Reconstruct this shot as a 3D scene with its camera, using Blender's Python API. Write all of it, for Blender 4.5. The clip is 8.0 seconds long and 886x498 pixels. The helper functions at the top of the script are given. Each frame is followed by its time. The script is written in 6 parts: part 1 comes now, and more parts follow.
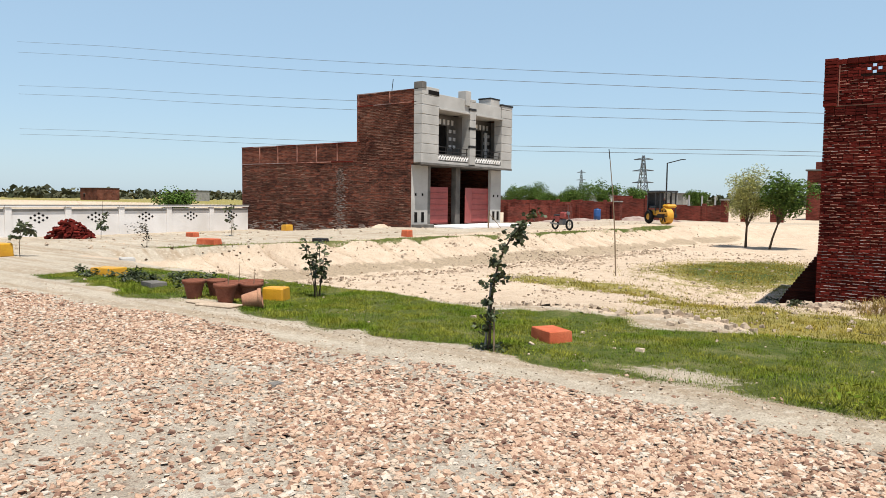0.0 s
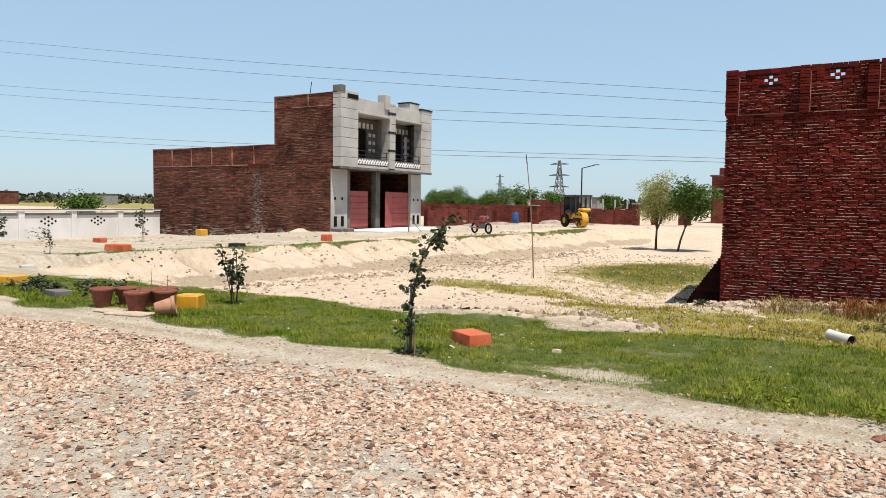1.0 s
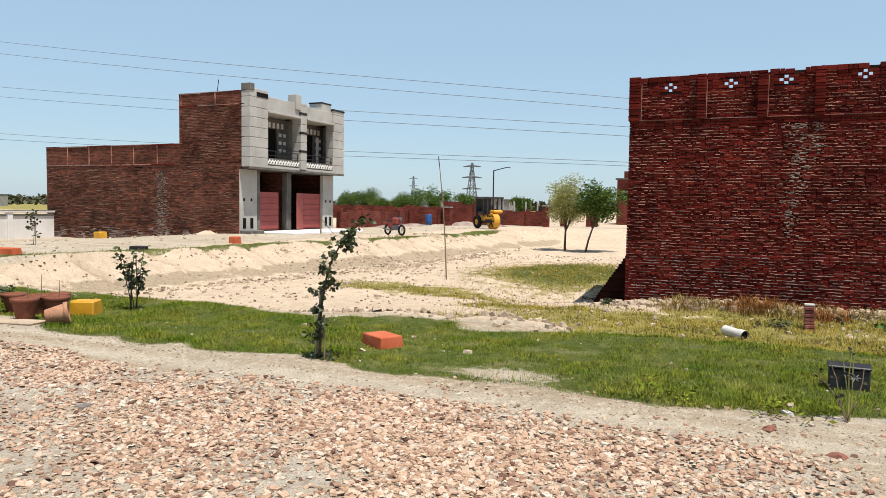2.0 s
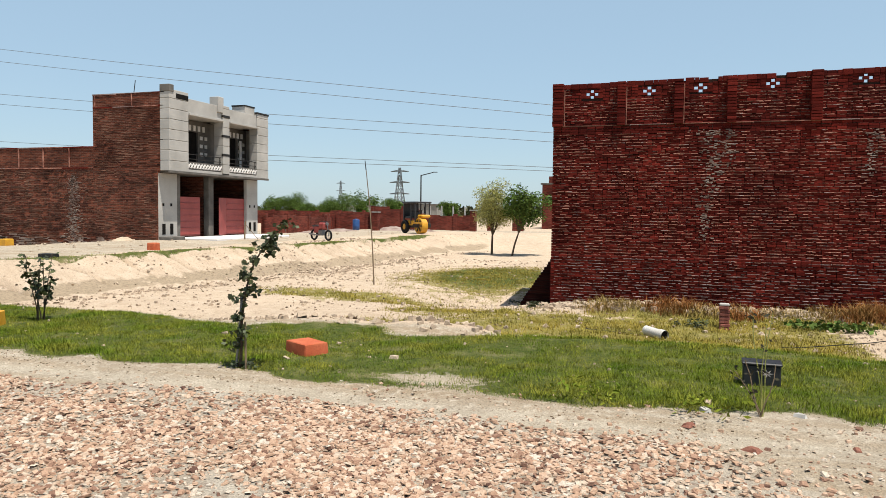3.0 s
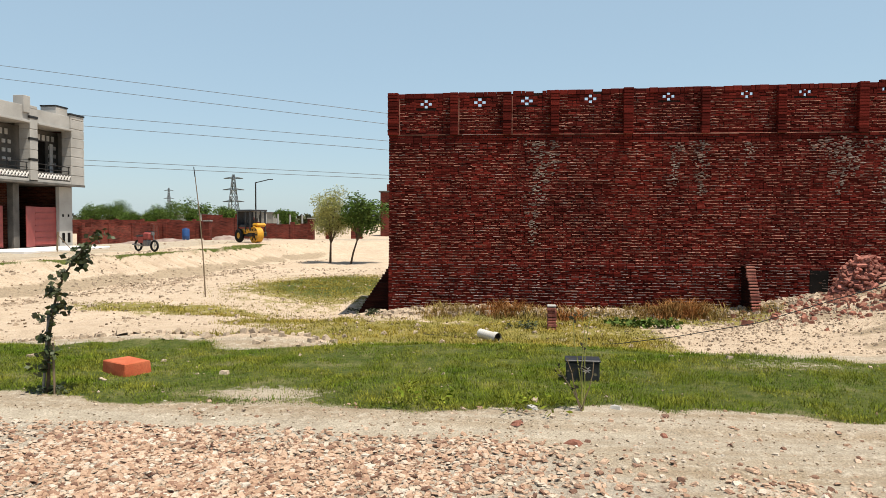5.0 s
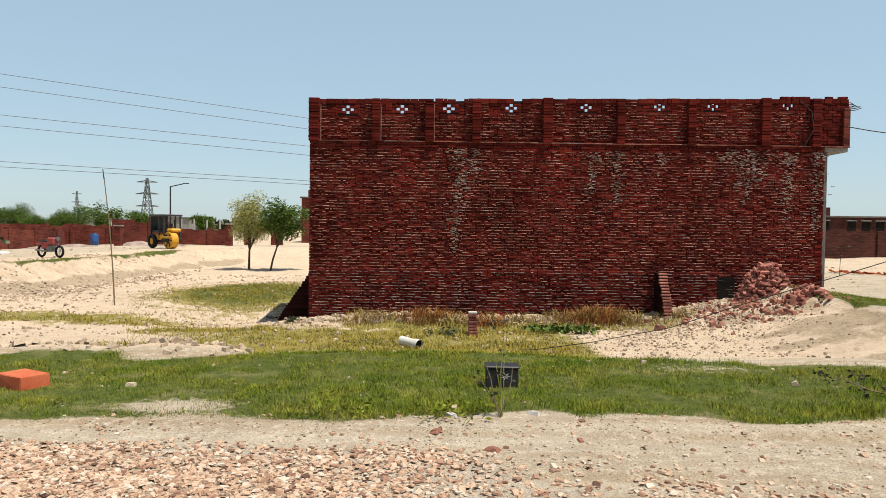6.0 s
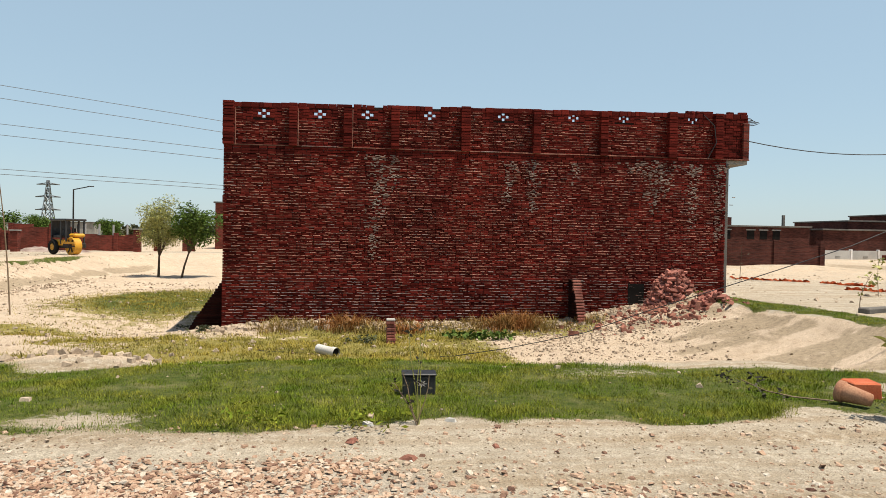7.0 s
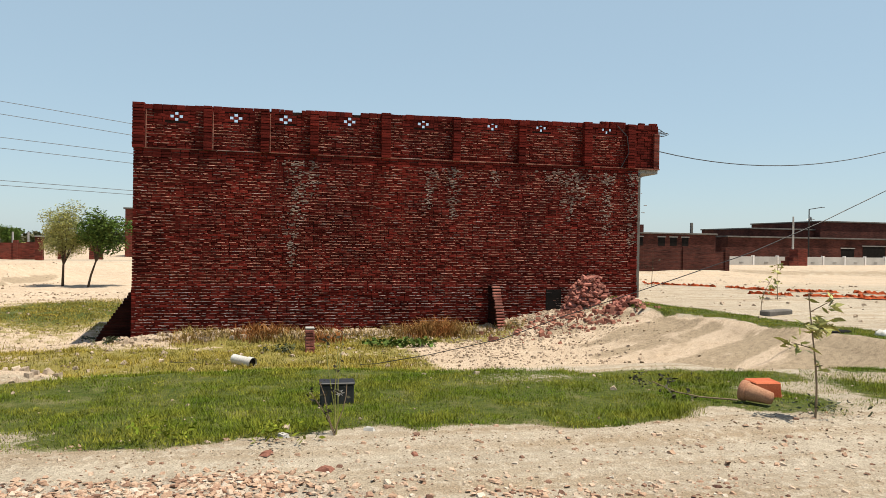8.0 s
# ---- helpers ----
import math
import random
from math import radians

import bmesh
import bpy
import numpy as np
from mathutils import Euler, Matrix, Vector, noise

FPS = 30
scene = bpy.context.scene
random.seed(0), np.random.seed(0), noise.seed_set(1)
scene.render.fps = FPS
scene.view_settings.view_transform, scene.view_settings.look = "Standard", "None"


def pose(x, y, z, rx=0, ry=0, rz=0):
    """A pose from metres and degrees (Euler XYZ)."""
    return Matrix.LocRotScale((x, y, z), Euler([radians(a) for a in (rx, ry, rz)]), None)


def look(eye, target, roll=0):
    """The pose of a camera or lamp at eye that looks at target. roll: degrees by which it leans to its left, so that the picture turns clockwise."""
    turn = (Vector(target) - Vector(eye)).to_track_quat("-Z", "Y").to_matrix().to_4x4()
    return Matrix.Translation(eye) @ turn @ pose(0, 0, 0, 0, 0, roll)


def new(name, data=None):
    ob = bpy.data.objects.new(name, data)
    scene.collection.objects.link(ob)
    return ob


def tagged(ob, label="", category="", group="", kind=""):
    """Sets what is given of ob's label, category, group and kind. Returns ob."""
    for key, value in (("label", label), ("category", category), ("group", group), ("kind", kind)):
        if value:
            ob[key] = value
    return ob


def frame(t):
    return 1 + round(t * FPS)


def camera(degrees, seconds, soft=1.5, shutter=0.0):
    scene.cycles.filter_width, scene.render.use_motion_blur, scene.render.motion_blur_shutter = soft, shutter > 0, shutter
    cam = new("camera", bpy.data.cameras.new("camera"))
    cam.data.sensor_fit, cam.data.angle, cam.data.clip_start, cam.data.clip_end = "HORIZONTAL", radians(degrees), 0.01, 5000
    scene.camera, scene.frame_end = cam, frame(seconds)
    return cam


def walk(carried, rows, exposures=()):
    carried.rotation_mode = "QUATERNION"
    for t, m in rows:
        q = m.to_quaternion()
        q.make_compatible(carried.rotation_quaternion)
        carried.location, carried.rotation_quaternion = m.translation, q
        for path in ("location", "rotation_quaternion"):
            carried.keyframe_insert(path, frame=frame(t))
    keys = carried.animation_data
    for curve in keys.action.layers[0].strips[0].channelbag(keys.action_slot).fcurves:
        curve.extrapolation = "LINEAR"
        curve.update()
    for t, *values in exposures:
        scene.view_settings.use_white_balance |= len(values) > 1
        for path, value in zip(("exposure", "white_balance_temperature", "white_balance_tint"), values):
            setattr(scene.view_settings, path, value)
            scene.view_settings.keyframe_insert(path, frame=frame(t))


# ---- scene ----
cam = camera(63.0, 8.0, soft=0.7)
# seconds, eye, yaw to the left of +y, pitch, roll
PATH = [
    (0.0, 0.000, 0.000, 1.600, 37.01, -3.96, 0.68),
    (0.5, 0.012, -0.016, 1.607, 34.22, -3.76, 0.66),
    (1.0, 0.023, -0.028, 1.615, 30.71, -3.59, 0.70),
    (1.5, 0.030, -0.012, 1.616, 27.06, -3.50, 0.77),
    (3.0, 0.032, 0.110, 1.598, 18.21, -2.90, 0.66),
    (3.5, 0.051, 0.100, 1.605, 15.13, -2.67, 0.41),
    (4.0, 0.064, 0.092, 1.606, 11.92, -2.55, 0.21),
    (5.5, 0.096, 0.177, 1.598, 2.45, -1.99, 0.46),
    (6.0, 0.108, 0.203, 1.595, -0.56, -1.59, 0.67),
    (6.5, 0.116, 0.220, 1.597, -3.59, -1.26, 0.81),
    (7.0, 0.125, 0.223, 1.598, -6.97, -0.96, 0.97),
    (7.5, 0.137, 0.231, 1.600, -10.20, -0.65, 1.01),
    (8.0, 0.158, 0.257, 1.593, -13.18, -0.30, 0.89),
]


def eye_pose(x, y, z, yaw, pitch, roll):
    ahead = Vector((-math.sin(radians(yaw)) * math.cos(radians(pitch)), math.cos(radians(yaw)) * math.cos(radians(pitch)), math.sin(radians(pitch))))
    eye = Vector((x, y, z))
    return look(eye, eye + ahead, roll)


walk(cam, [(t, eye_pose(x, y, z, yaw, pitch, roll)) for t, x, y, z, yaw, pitch, roll in PATH],
     [(0.0, 0.43, 6400, 9), (3.5, 0.38, 6650, 8), (8.0, 0.38, 6950, 8)])

# ---- light ----
SUN = Vector((0.29, -0.17, 0.94)).normalized()
world = bpy.data.worlds.new("sky")
scene.world = world
world.use_nodes = True
wn = world.node_tree.nodes
sky = wn.new("ShaderNodeTexSky")
sky.sky_type = "NISHITA"
sky.sun_disc = False
sky.sun_elevation = math.asin(SUN.z)
sky.sun_rotation = math.atan2(SUN.x, SUN.y)
sky.air_density, sky.dust_density, sky.ozone_density = 1.0, 0.6, 1.6
wn["Background"].inputs["Strength"].default_value = 0.079
haze = wn.new("ShaderNodeMix")
haze.data_type = "RGBA"
# the haze thins out towards the zenith
wtc, wsep, wrng = wn.new("ShaderNodeTexCoord"), wn.new("ShaderNodeSeparateXYZ"), wn.new("ShaderNodeMapRange")
world.node_tree.links.new(wtc.outputs["Generated"], wsep.inputs[0])
world.node_tree.links.new(wsep.outputs[2], wrng.inputs[0])
for k, q in ((1, 0.32), (2, 0.75), (3, 0.5), (4, 0.08)):
    wrng.inputs[k].default_value = q
world.node_tree.links.new(wrng.outputs[0], haze.inputs[0])
haze.inputs[7].default_value = (5.6, 7.85, 9.95, 1)
world.node_tree.links.new(sky.outputs[0], haze.inputs[6])
world.node_tree.links.new(haze.outputs[2], wn["Background"].inputs[0])
sun = new("sun", bpy.data.lights.new("sun", "SUN"))
sun.data.energy, sun.data.angle, sun.data.color = 4.9, radians(0.5), (1.0, 0.95, 0.87)
sun.matrix_world = look(SUN * 60, (0, 0, 0))
scene.view_settings.exposure = 0.0


# ---- materials ----
def mat(name, c1, c2, scale=4.0, rough=0.85, bump=0.25, fine=60.0, metal=0.0, rnd="", spread=0.25, grain=0.25, stretch=(1, 1, 1), bdist=0.01):
    m = bpy.data.materials.new(name)
    m.use_nodes = True
    n, l = m.node_tree.nodes, m.node_tree.links
    b = n["Principled BSDF"]
    tc = n.new("ShaderNodeTexCoord")
    mp = n.new("ShaderNodeMapping")
    mp.inputs["Scale"].default_value = stretch
    l.new(tc.outputs["Object"], mp.inputs[0])
    n1, n2 = n.new("ShaderNodeTexNoise"), n.new("ShaderNodeTexNoise")
    for q, s in ((n1, scale), (n2, fine)):
        q.inputs["Scale"].default_value = s
        q.inputs["Detail"].default_value = 5
        l.new(mp.outputs[0], q.inputs["Vector"])
    ramp = n.new("ShaderNodeMapRange")
    ramp.inputs[1].default_value, ramp.inputs[2].default_value = 0.35, 0.65
    l.new(n1.outputs[0], ramp.inputs[0])
    mix = n.new("ShaderNodeMix")
    mix.data_type = "RGBA"
    mix.inputs[6].default_value, mix.inputs[7].default_value = (*c1, 1), (*c2, 1)
    l.new(ramp.outputs[0], mix.inputs[0])
    gr = n.new("ShaderNodeMapRange")
    gr.inputs[1].default_value, gr.inputs[2].default_value = 0.3, 0.7
    gr.inputs[3].default_value, gr.inputs[4].default_value = 1 - grain, 1 + grain
    l.new(n2.outputs[0], gr.inputs[0])
    value = gr.outputs[0]
    if rnd:
        src = n.new("ShaderNodeObjectInfo").outputs["Random"] if rnd == "object" else n.new("ShaderNodeNewGeometry").outputs["Random Per Island"]
        rr = n.new("ShaderNodeMapRange")
        rr.inputs[3].default_value, rr.inputs[4].default_value = 1 - spread, 1 + spread
        l.new(src, rr.inputs[0])
        mul = n.new("ShaderNodeMath")
        mul.operation = "MULTIPLY"
        l.new(value, mul.inputs[0]), l.new(rr.outputs[0], mul.inputs[1])
        value = mul.outputs[0]
    hsv = n.new("ShaderNodeHueSaturation")
    l.new(mix.outputs[2], hsv.inputs["Color"])
    l.new(value, hsv.inputs["Value"])
    l.new(hsv.outputs[0], b.inputs["Base Color"])
    b.inputs["Roughness"].default_value, b.inputs["Metallic"].default_value = rough, metal
    b.inputs["Specular IOR Level"].default_value = 0.06 if rough > 0.6 else 0.5
    if bump:
        bp = n.new("ShaderNodeBump")
        bp.inputs["Strength"].default_value, bp.inputs["Distance"].default_value = bump, bdist
        l.new(n2.outputs[0], bp.inputs["Height"])
        l.new(bp.outputs[0], b.inputs["Normal"])
    return m


def far_brick(name, c1, c2, mortar, scale=1.0, bump=0.6):
    """Brickwork that is too far off for single bricks: courses of 82 mm."""
    m = bpy.data.materials.new(name)
    m.use_nodes = True
    n, l = m.node_tree.nodes, m.node_tree.links
    b = n["Principled BSDF"]
    tc, sp, cb, ad = n.new("ShaderNodeTexCoord"), n.new("ShaderNodeSeparateXYZ"), n.new("ShaderNodeCombineXYZ"), n.new("ShaderNodeMath")
    l.new(tc.outputs["Object"], sp.inputs[0])
    l.new(sp.outputs[0], ad.inputs[0]), l.new(sp.outputs[1], ad.inputs[1])
    l.new(ad.outputs[0], cb.inputs[0]), l.new(sp.outputs[2], cb.inputs[1])
    br = n.new("ShaderNodeTexBrick")
    br.inputs["Scale"].default_value = scale
    br.inputs["Brick Width"].default_value, br.inputs["Row Height"].default_value = 0.24, 0.082
    br.inputs["Mortar Size"].default_value, br.inputs["Mortar Smooth"].default_value, br.inputs["Bias"].default_value = 0.008, 0.3, -0.1
    br.inputs["Color1"].default_value, br.inputs["Color2"].default_value, br.inputs["Mortar"].default_value = (*c1, 1), (*c2, 1), (*mortar, 1)
    l.new(cb.outputs[0], br.inputs["Vector"])
    big, mid = n.new("ShaderNodeTexNoise"), n.new("ShaderNodeTexNoise")
    big.inputs["Scale"].default_value, big.inputs["Detail"].default_value = 0.6, 6
    mid.inputs["Scale"].default_value, mid.inputs["Detail"].default_value = 7, 6
    mm = n.new("ShaderNodeMapping")
    mm.inputs["Scale"].default_value = (0.35, 0.35, 2.6)
    l.new(tc.outputs["Object"], big.inputs["Vector"])
    l.new(tc.outputs["Object"], mm.inputs[0]), l.new(mm.outputs[0], mid.inputs["Vector"])
    add, rg = n.new("ShaderNodeMath"), n.new("ShaderNodeMapRange")
    l.new(big.outputs[0], add.inputs[0]), l.new(mid.outputs[0], add.inputs[1])
    rg.inputs[1].default_value, rg.inputs[2].default_value, rg.inputs[3].default_value, rg.inputs[4].default_value = 0.75, 1.25, 0.45, 1.55
    l.new(add.outputs[0], rg.inputs[0])
    hsv = n.new("ShaderNodeHueSaturation")
    l.new(br.outputs[0], hsv.inputs["Color"]), l.new(rg.outputs[0], hsv.inputs["Value"])
    l.new(hsv.outputs[0], b.inputs["Base Color"])
    b.inputs["Roughness"].default_value = 0.92
    b.inputs["Specular IOR Level"].default_value = 0.15
    bp = n.new("ShaderNodeBump")
    bp.invert = True
    bp.inputs["Strength"].default_value, bp.inputs["Distance"].default_value = bump, 0.012
    l.new(br.outputs[1], bp.inputs["Height"]), l.new(bp.outputs[0], b.inputs["Normal"])
    return m


def ground_mat():
    """Soil of the place: silt road, turf, brick gravel, pale sand and dry weeds, after the soil map on the sheet."""
    m = bpy.data.materials.new("soil")
    m.use_nodes = True
    n, l = m.node_tree.nodes, m.node_tree.links
    b = n["Principled BSDF"]
    tc = n.new("ShaderNodeTexCoord")

    def noise_at(scale, detail=6.0, rough=0.6):
        q = n.new("ShaderNodeTexNoise")
        q.inputs["Scale"].default_value, q.inputs["Detail"].default_value, q.inputs["Roughness"].default_value = scale, detail, rough
        l.new(tc.outputs["Object"], q.inputs["Vector"])
        return q.outputs[0]

    def rng(sock, a, c, lo=0.0, hi=1.0):
        q = n.new("ShaderNodeMapRange")
        q.inputs[1].default_value, q.inputs[2].default_value, q.inputs[3].default_value, q.inputs[4].default_value = a, c, lo, hi
        l.new(sock, q.inputs[0])
        return q.outputs[0]

    def mixc(fac, a, c):
        q = n.new("ShaderNodeMix")
        q.data_type = "RGBA"
        l.new(fac, q.inputs[0])
        for k, v in ((6, a), (7, c)):
            if isinstance(v, tuple):
                q.inputs[k].default_value = (*v, 1)
            else:
                l.new(v, q.inputs[k])
        return q.outputs[2]

    def math2(op, a, c):
        q = n.new("ShaderNodeMath")
        q.operation = op
        for k, v in enumerate((a, c)):
            if isinstance(v, float):
                q.inputs[k].default_value = v
            else:
                l.new(v, q.inputs[k])
        return q.outputs[0]

    big, mid, small, tiny = noise_at(0.35), noise_at(2.2), noise_at(11), noise_at(55, 4)
    at1, at2 = n.new("ShaderNodeAttribute"), n.new("ShaderNodeAttribute")
    at1.attribute_name, at2.attribute_name = "soil_a", "soil_b"
    s1, s2 = n.new("ShaderNodeSeparateColor"), n.new("ShaderNodeSeparateColor")
    l.new(at1.outputs["Color"], s1.inputs[0]), l.new(at2.outputs["Color"], s2.inputs[0])

    def layer(weight, noise_sock, amount=0.9):
        """A border that the noise frays."""
        return rng(math2("ADD", weight, math2("MULTIPLY", math2("SUBTRACT", noise_sock, 0.5), amount)), 0.42, 0.58)

    road = mixc(rng(mid, 0.35, 0.7), (0.448, 0.381, 0.295), (0.348, 0.290, 0.220))
    trk = n.new("ShaderNodeMapping")
    trk.inputs["Scale"].default_value = (0.100, 2.155, 0.829)
    tn = n.new("ShaderNodeTexNoise")
    tn.inputs["Scale"].default_value, tn.inputs["Detail"].default_value = 1.6, 5
    l.new(tc.outputs["Object"], trk.inputs[0]), l.new(trk.outputs[0], tn.inputs["Vector"])
    road = mixc(rng(tn.outputs[0], 0.45, 0.65), road, (0.324, 0.249, 0.170))
    road = mixc(rng(small, 0.5, 0.72), road, (0.514, 0.439, 0.348))
    sand = mixc(rng(mid, 0.3, 0.7), (0.545, 0.432, 0.325), (0.45, 0.343, 0.245))
    sand = mixc(rng(small, 0.55, 0.75), sand, (0.326, 0.244, 0.167))
    turf = mixc(rng(small, 0.35, 0.65), (0.044, 0.067, 0.012), (0.104, 0.111, 0.03))
    turf = mixc(rng(mid, 0.52, 0.72), turf, (0.192, 0.17, 0.081))
    dry = mixc(rng(small, 0.35, 0.65), (0.266, 0.207, 0.063), (0.185, 0.17, 0.052))
    dry = mixc(rng(mid, 0.55, 0.7), dry, (0.37, 0.303, 0.185))
    grav = mixc(rng(mid, 0.35, 0.65), (0.443, 0.388, 0.315), (0.340, 0.281, 0.217))
    grav = mixc(rng(small, 0.52, 0.72), grav, (0.205, 0.140, 0.102))
    slope = mixc(rng(small, 0.4, 0.65), (0.37, 0.289, 0.2), (0.266, 0.204, 0.141))
    c = mixc(layer(s1.outputs[2], mid), road, sand)
    c = mixc(layer(s2.outputs[1], mid), c, slope)
    c = mixc(layer(s2.outputs[0], mid, 1.3), c, dry)
    c = mixc(layer(s1.outputs[0], small, 0.7), c, turf)
    c = mixc(layer(s1.outputs[1], small, 0.8), c, grav)
    hsv = n.new("ShaderNodeHueSaturation")
    val = math2("MULTIPLY", rng(tiny, 0.25, 0.75, 0.68, 1.38), rng(big, 0.3, 0.7, 0.92, 1.08))
    l.new(c, hsv.inputs["Color"]), l.new(val, hsv.inputs["Value"])
    l.new(hsv.outputs[0], b.inputs["Base Color"])
    b.inputs["Roughness"].default_value = 0.95
    b.inputs["Specular IOR Level"].default_value = 0.1
    bp = n.new("ShaderNodeBump")
    bp.inputs["Strength"].default_value, bp.inputs["Distance"].default_value = 0.9, 0.035
    l.new(math2("ADD", small, math2("MULTIPLY", tiny, 0.9)), bp.inputs["Height"])
    l.new(bp.outputs[0], b.inputs["Normal"])
    return m


M_SOIL = ground_mat()
M_BRICK = mat("fired_brick", (0.135, 0.0165, 0.0115), (0.072, 0.010, 0.0075), 0.7, 0.9, 0.7, 45, rnd="island", spread=0.38, grain=0.3)
M_BRICK_PART = mat("fired_brick_single", (0.135, 0.0165, 0.0115), (0.072, 0.010, 0.0075), 0.7, 0.9, 0.7, 45, rnd="object", spread=0.38, grain=0.3)
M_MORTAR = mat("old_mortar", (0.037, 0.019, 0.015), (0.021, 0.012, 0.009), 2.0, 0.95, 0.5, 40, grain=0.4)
M_MORTAR_PALE = mat("pale_mortar", (0.326, 0.163, 0.122), (0.118, 0.044, 0.033), 3.0, 0.95, 0.4, 40, rnd="island", spread=0.55, grain=0.3)
M_MORTAR_GREY = mat("grey_salt_mortar", (0.281, 0.215, 0.2), (0.111, 0.067, 0.059), 3.0, 0.95, 0.4, 40, rnd="island", spread=0.5, grain=0.3)
M_CEMENT = mat("grey_cement", (0.296, 0.281, 0.259), (0.215, 0.204, 0.185), 1.4, 0.9, 0.3, 50)
M_CEMENT_DARK = mat("dark_cement", (0.163, 0.148, 0.133), (0.096, 0.089, 0.081), 1.4, 0.9, 0.3, 50)
M_PLASTER = mat("pale_render", (0.444, 0.422, 0.392), (0.355, 0.337, 0.311), 0.9, 0.85, 0.2, 40, grain=0.12)
M_WHITE = mat("whitewash", (0.74, 0.71, 0.69), (0.63, 0.595, 0.56), 0.7, 0.8, 0.2, 30, grain=0.08)
M_FARBRICK = far_brick("weathered_brickwork", (0.148, 0.043, 0.024), (0.067, 0.02, 0.013), (0.17, 0.096, 0.07))
M_REDBRICK = far_brick("red_brickwork", (0.155, 0.031, 0.021), (0.096, 0.021, 0.015), (0.111, 0.056, 0.041))
# Near-black colour that stands for the shade inside openings.
M_DARK = mat("opening_shade", (0.009, 0.008, 0.007), (0.015, 0.013, 0.012), 3, 0.9, 0)
M_IRON = mat("dark_iron", (0.022, 0.021, 0.02), (0.037, 0.03, 0.026), 6, 0.5, 0.1, metal=0.6)
M_STEEL = mat("galvanised_steel", (0.222, 0.229, 0.237), (0.163, 0.17, 0.178), 6, 0.45, 0.05, metal=0.7)
M_GATE = mat("red_painted_sheet", (0.311, 0.056, 0.048), (0.244, 0.041, 0.037), 2, 0.5, 0.1, grain=0.12)
M_YELLOW = mat("yellow_paint", (0.577, 0.296, 0.015), (0.488, 0.229, 0.011), 5, 0.5, 0.15, grain=0.12)
M_ORANGE = mat("orange_red_paint", (0.488, 0.137, 0.067), (0.407, 0.089, 0.041), 5, 0.7, 0.3, grain=0.15)
# The haze over the horizon trees is put into this grey-green leaf.
M_FARWOOD = mat("hazed_far_leaf", (0.063, 0.07, 0.041), (0.089, 0.085, 0.052), 0.05, 0.9, 0, rnd="island", spread=0.3)
# The shade on the far eastern house fronts is put into this darker brick.
M_DARKBRICK = far_brick("dark_brickwork", (0.081, 0.025, 0.018), (0.052, 0.016, 0.013), (0.059, 0.033, 0.026))
M_TERRA = mat("terracotta", (0.229, 0.092, 0.059), (0.163, 0.059, 0.038), 6, 0.85, 0.3, 60, grain=0.2)
M_TERRA_PALE = mat("dusty_terracotta", (0.385, 0.207, 0.126), (0.326, 0.155, 0.096), 6, 0.85, 0.3, 60, grain=0.2)
M_BLACK = mat("black_plastic", (0.013, 0.013, 0.015), (0.022, 0.022, 0.024), 6, 0.45, 0.1)
M_RUBBER = mat("black_rubber", (0.015, 0.015, 0.015), (0.022, 0.022, 0.021), 6, 0.8, 0.2)
M_BLUE = mat("blue_plastic", (0.022, 0.074, 0.222), (0.018, 0.059, 0.178), 4, 0.4, 0.05)
M_PIPE = mat("white_plastic_pipe", (0.577, 0.555, 0.518), (0.488, 0.451, 0.4), 5, 0.5, 0.1)
M_WOOD = mat("weathered_wood", (0.237, 0.174, 0.115), (0.163, 0.118, 0.078), 5, 0.85, 0.3, 50, stretch=(1, 1, 0.2))
M_BARK = mat("bark", (0.096, 0.07, 0.048), (0.059, 0.044, 0.031), 9, 0.95, 0.6, 50)
M_LEAF = mat("dark_leaf", (0.03, 0.043, 0.01), (0.056, 0.063, 0.018), 3, 0.6, 0, rnd="island", spread=0.5)
M_RUNOFF = mat("brown_cement_run", (0.252, 0.2, 0.17), (0.141, 0.096, 0.081), 1.4, 0.9, 0.3, 50, rnd="island", spread=0.45)
M_EARTH = mat("brown_crumbled_earth", (0.20, 0.14, 0.09), (0.12, 0.085, 0.055), 2.0, 0.95, 0.4, 40, rnd="island", spread=0.4)
M_STREAK = mat("brick_streak", (0.163, 0.089, 0.063), (0.037, 0.015, 0.011), 1.1, 0.95, 0.3, 30, rnd="island", spread=0.6)
M_LEAF_PALE = mat("yellow_green_leaf", (0.33, 0.31, 0.085), (0.235, 0.25, 0.06), 1.5, 0.6, 0, rnd="island", spread=0.4)
M_LEAF_FAR = mat("tree_leaf", (0.056, 0.1, 0.018), (0.096, 0.141, 0.033), 0.8, 0.7, 0, rnd="island", spread=0.45)
M_LEAF_DULL = mat("dusty_leaf", (0.041, 0.037, 0.03), (0.063, 0.059, 0.037), 3, 0.7, 0, rnd="island", spread=0.5)
M_GRASS = mat("grass_blade", (0.085, 0.136, 0.009), (0.205, 0.200, 0.028), 1.5, 0.65, 0, 9, rnd="island", spread=0.45, grain=0.35)
M_WEED = mat("yellow_weed", (0.311, 0.237, 0.044), (0.2, 0.178, 0.041), 0.8, 0.75, 0, rnd="island", spread=0.35)
M_DRYWEED = mat("rusty_dry_weed", (0.281, 0.104, 0.033), (0.244, 0.141, 0.052), 1.2, 0.85, 0, rnd="island", spread=0.35)


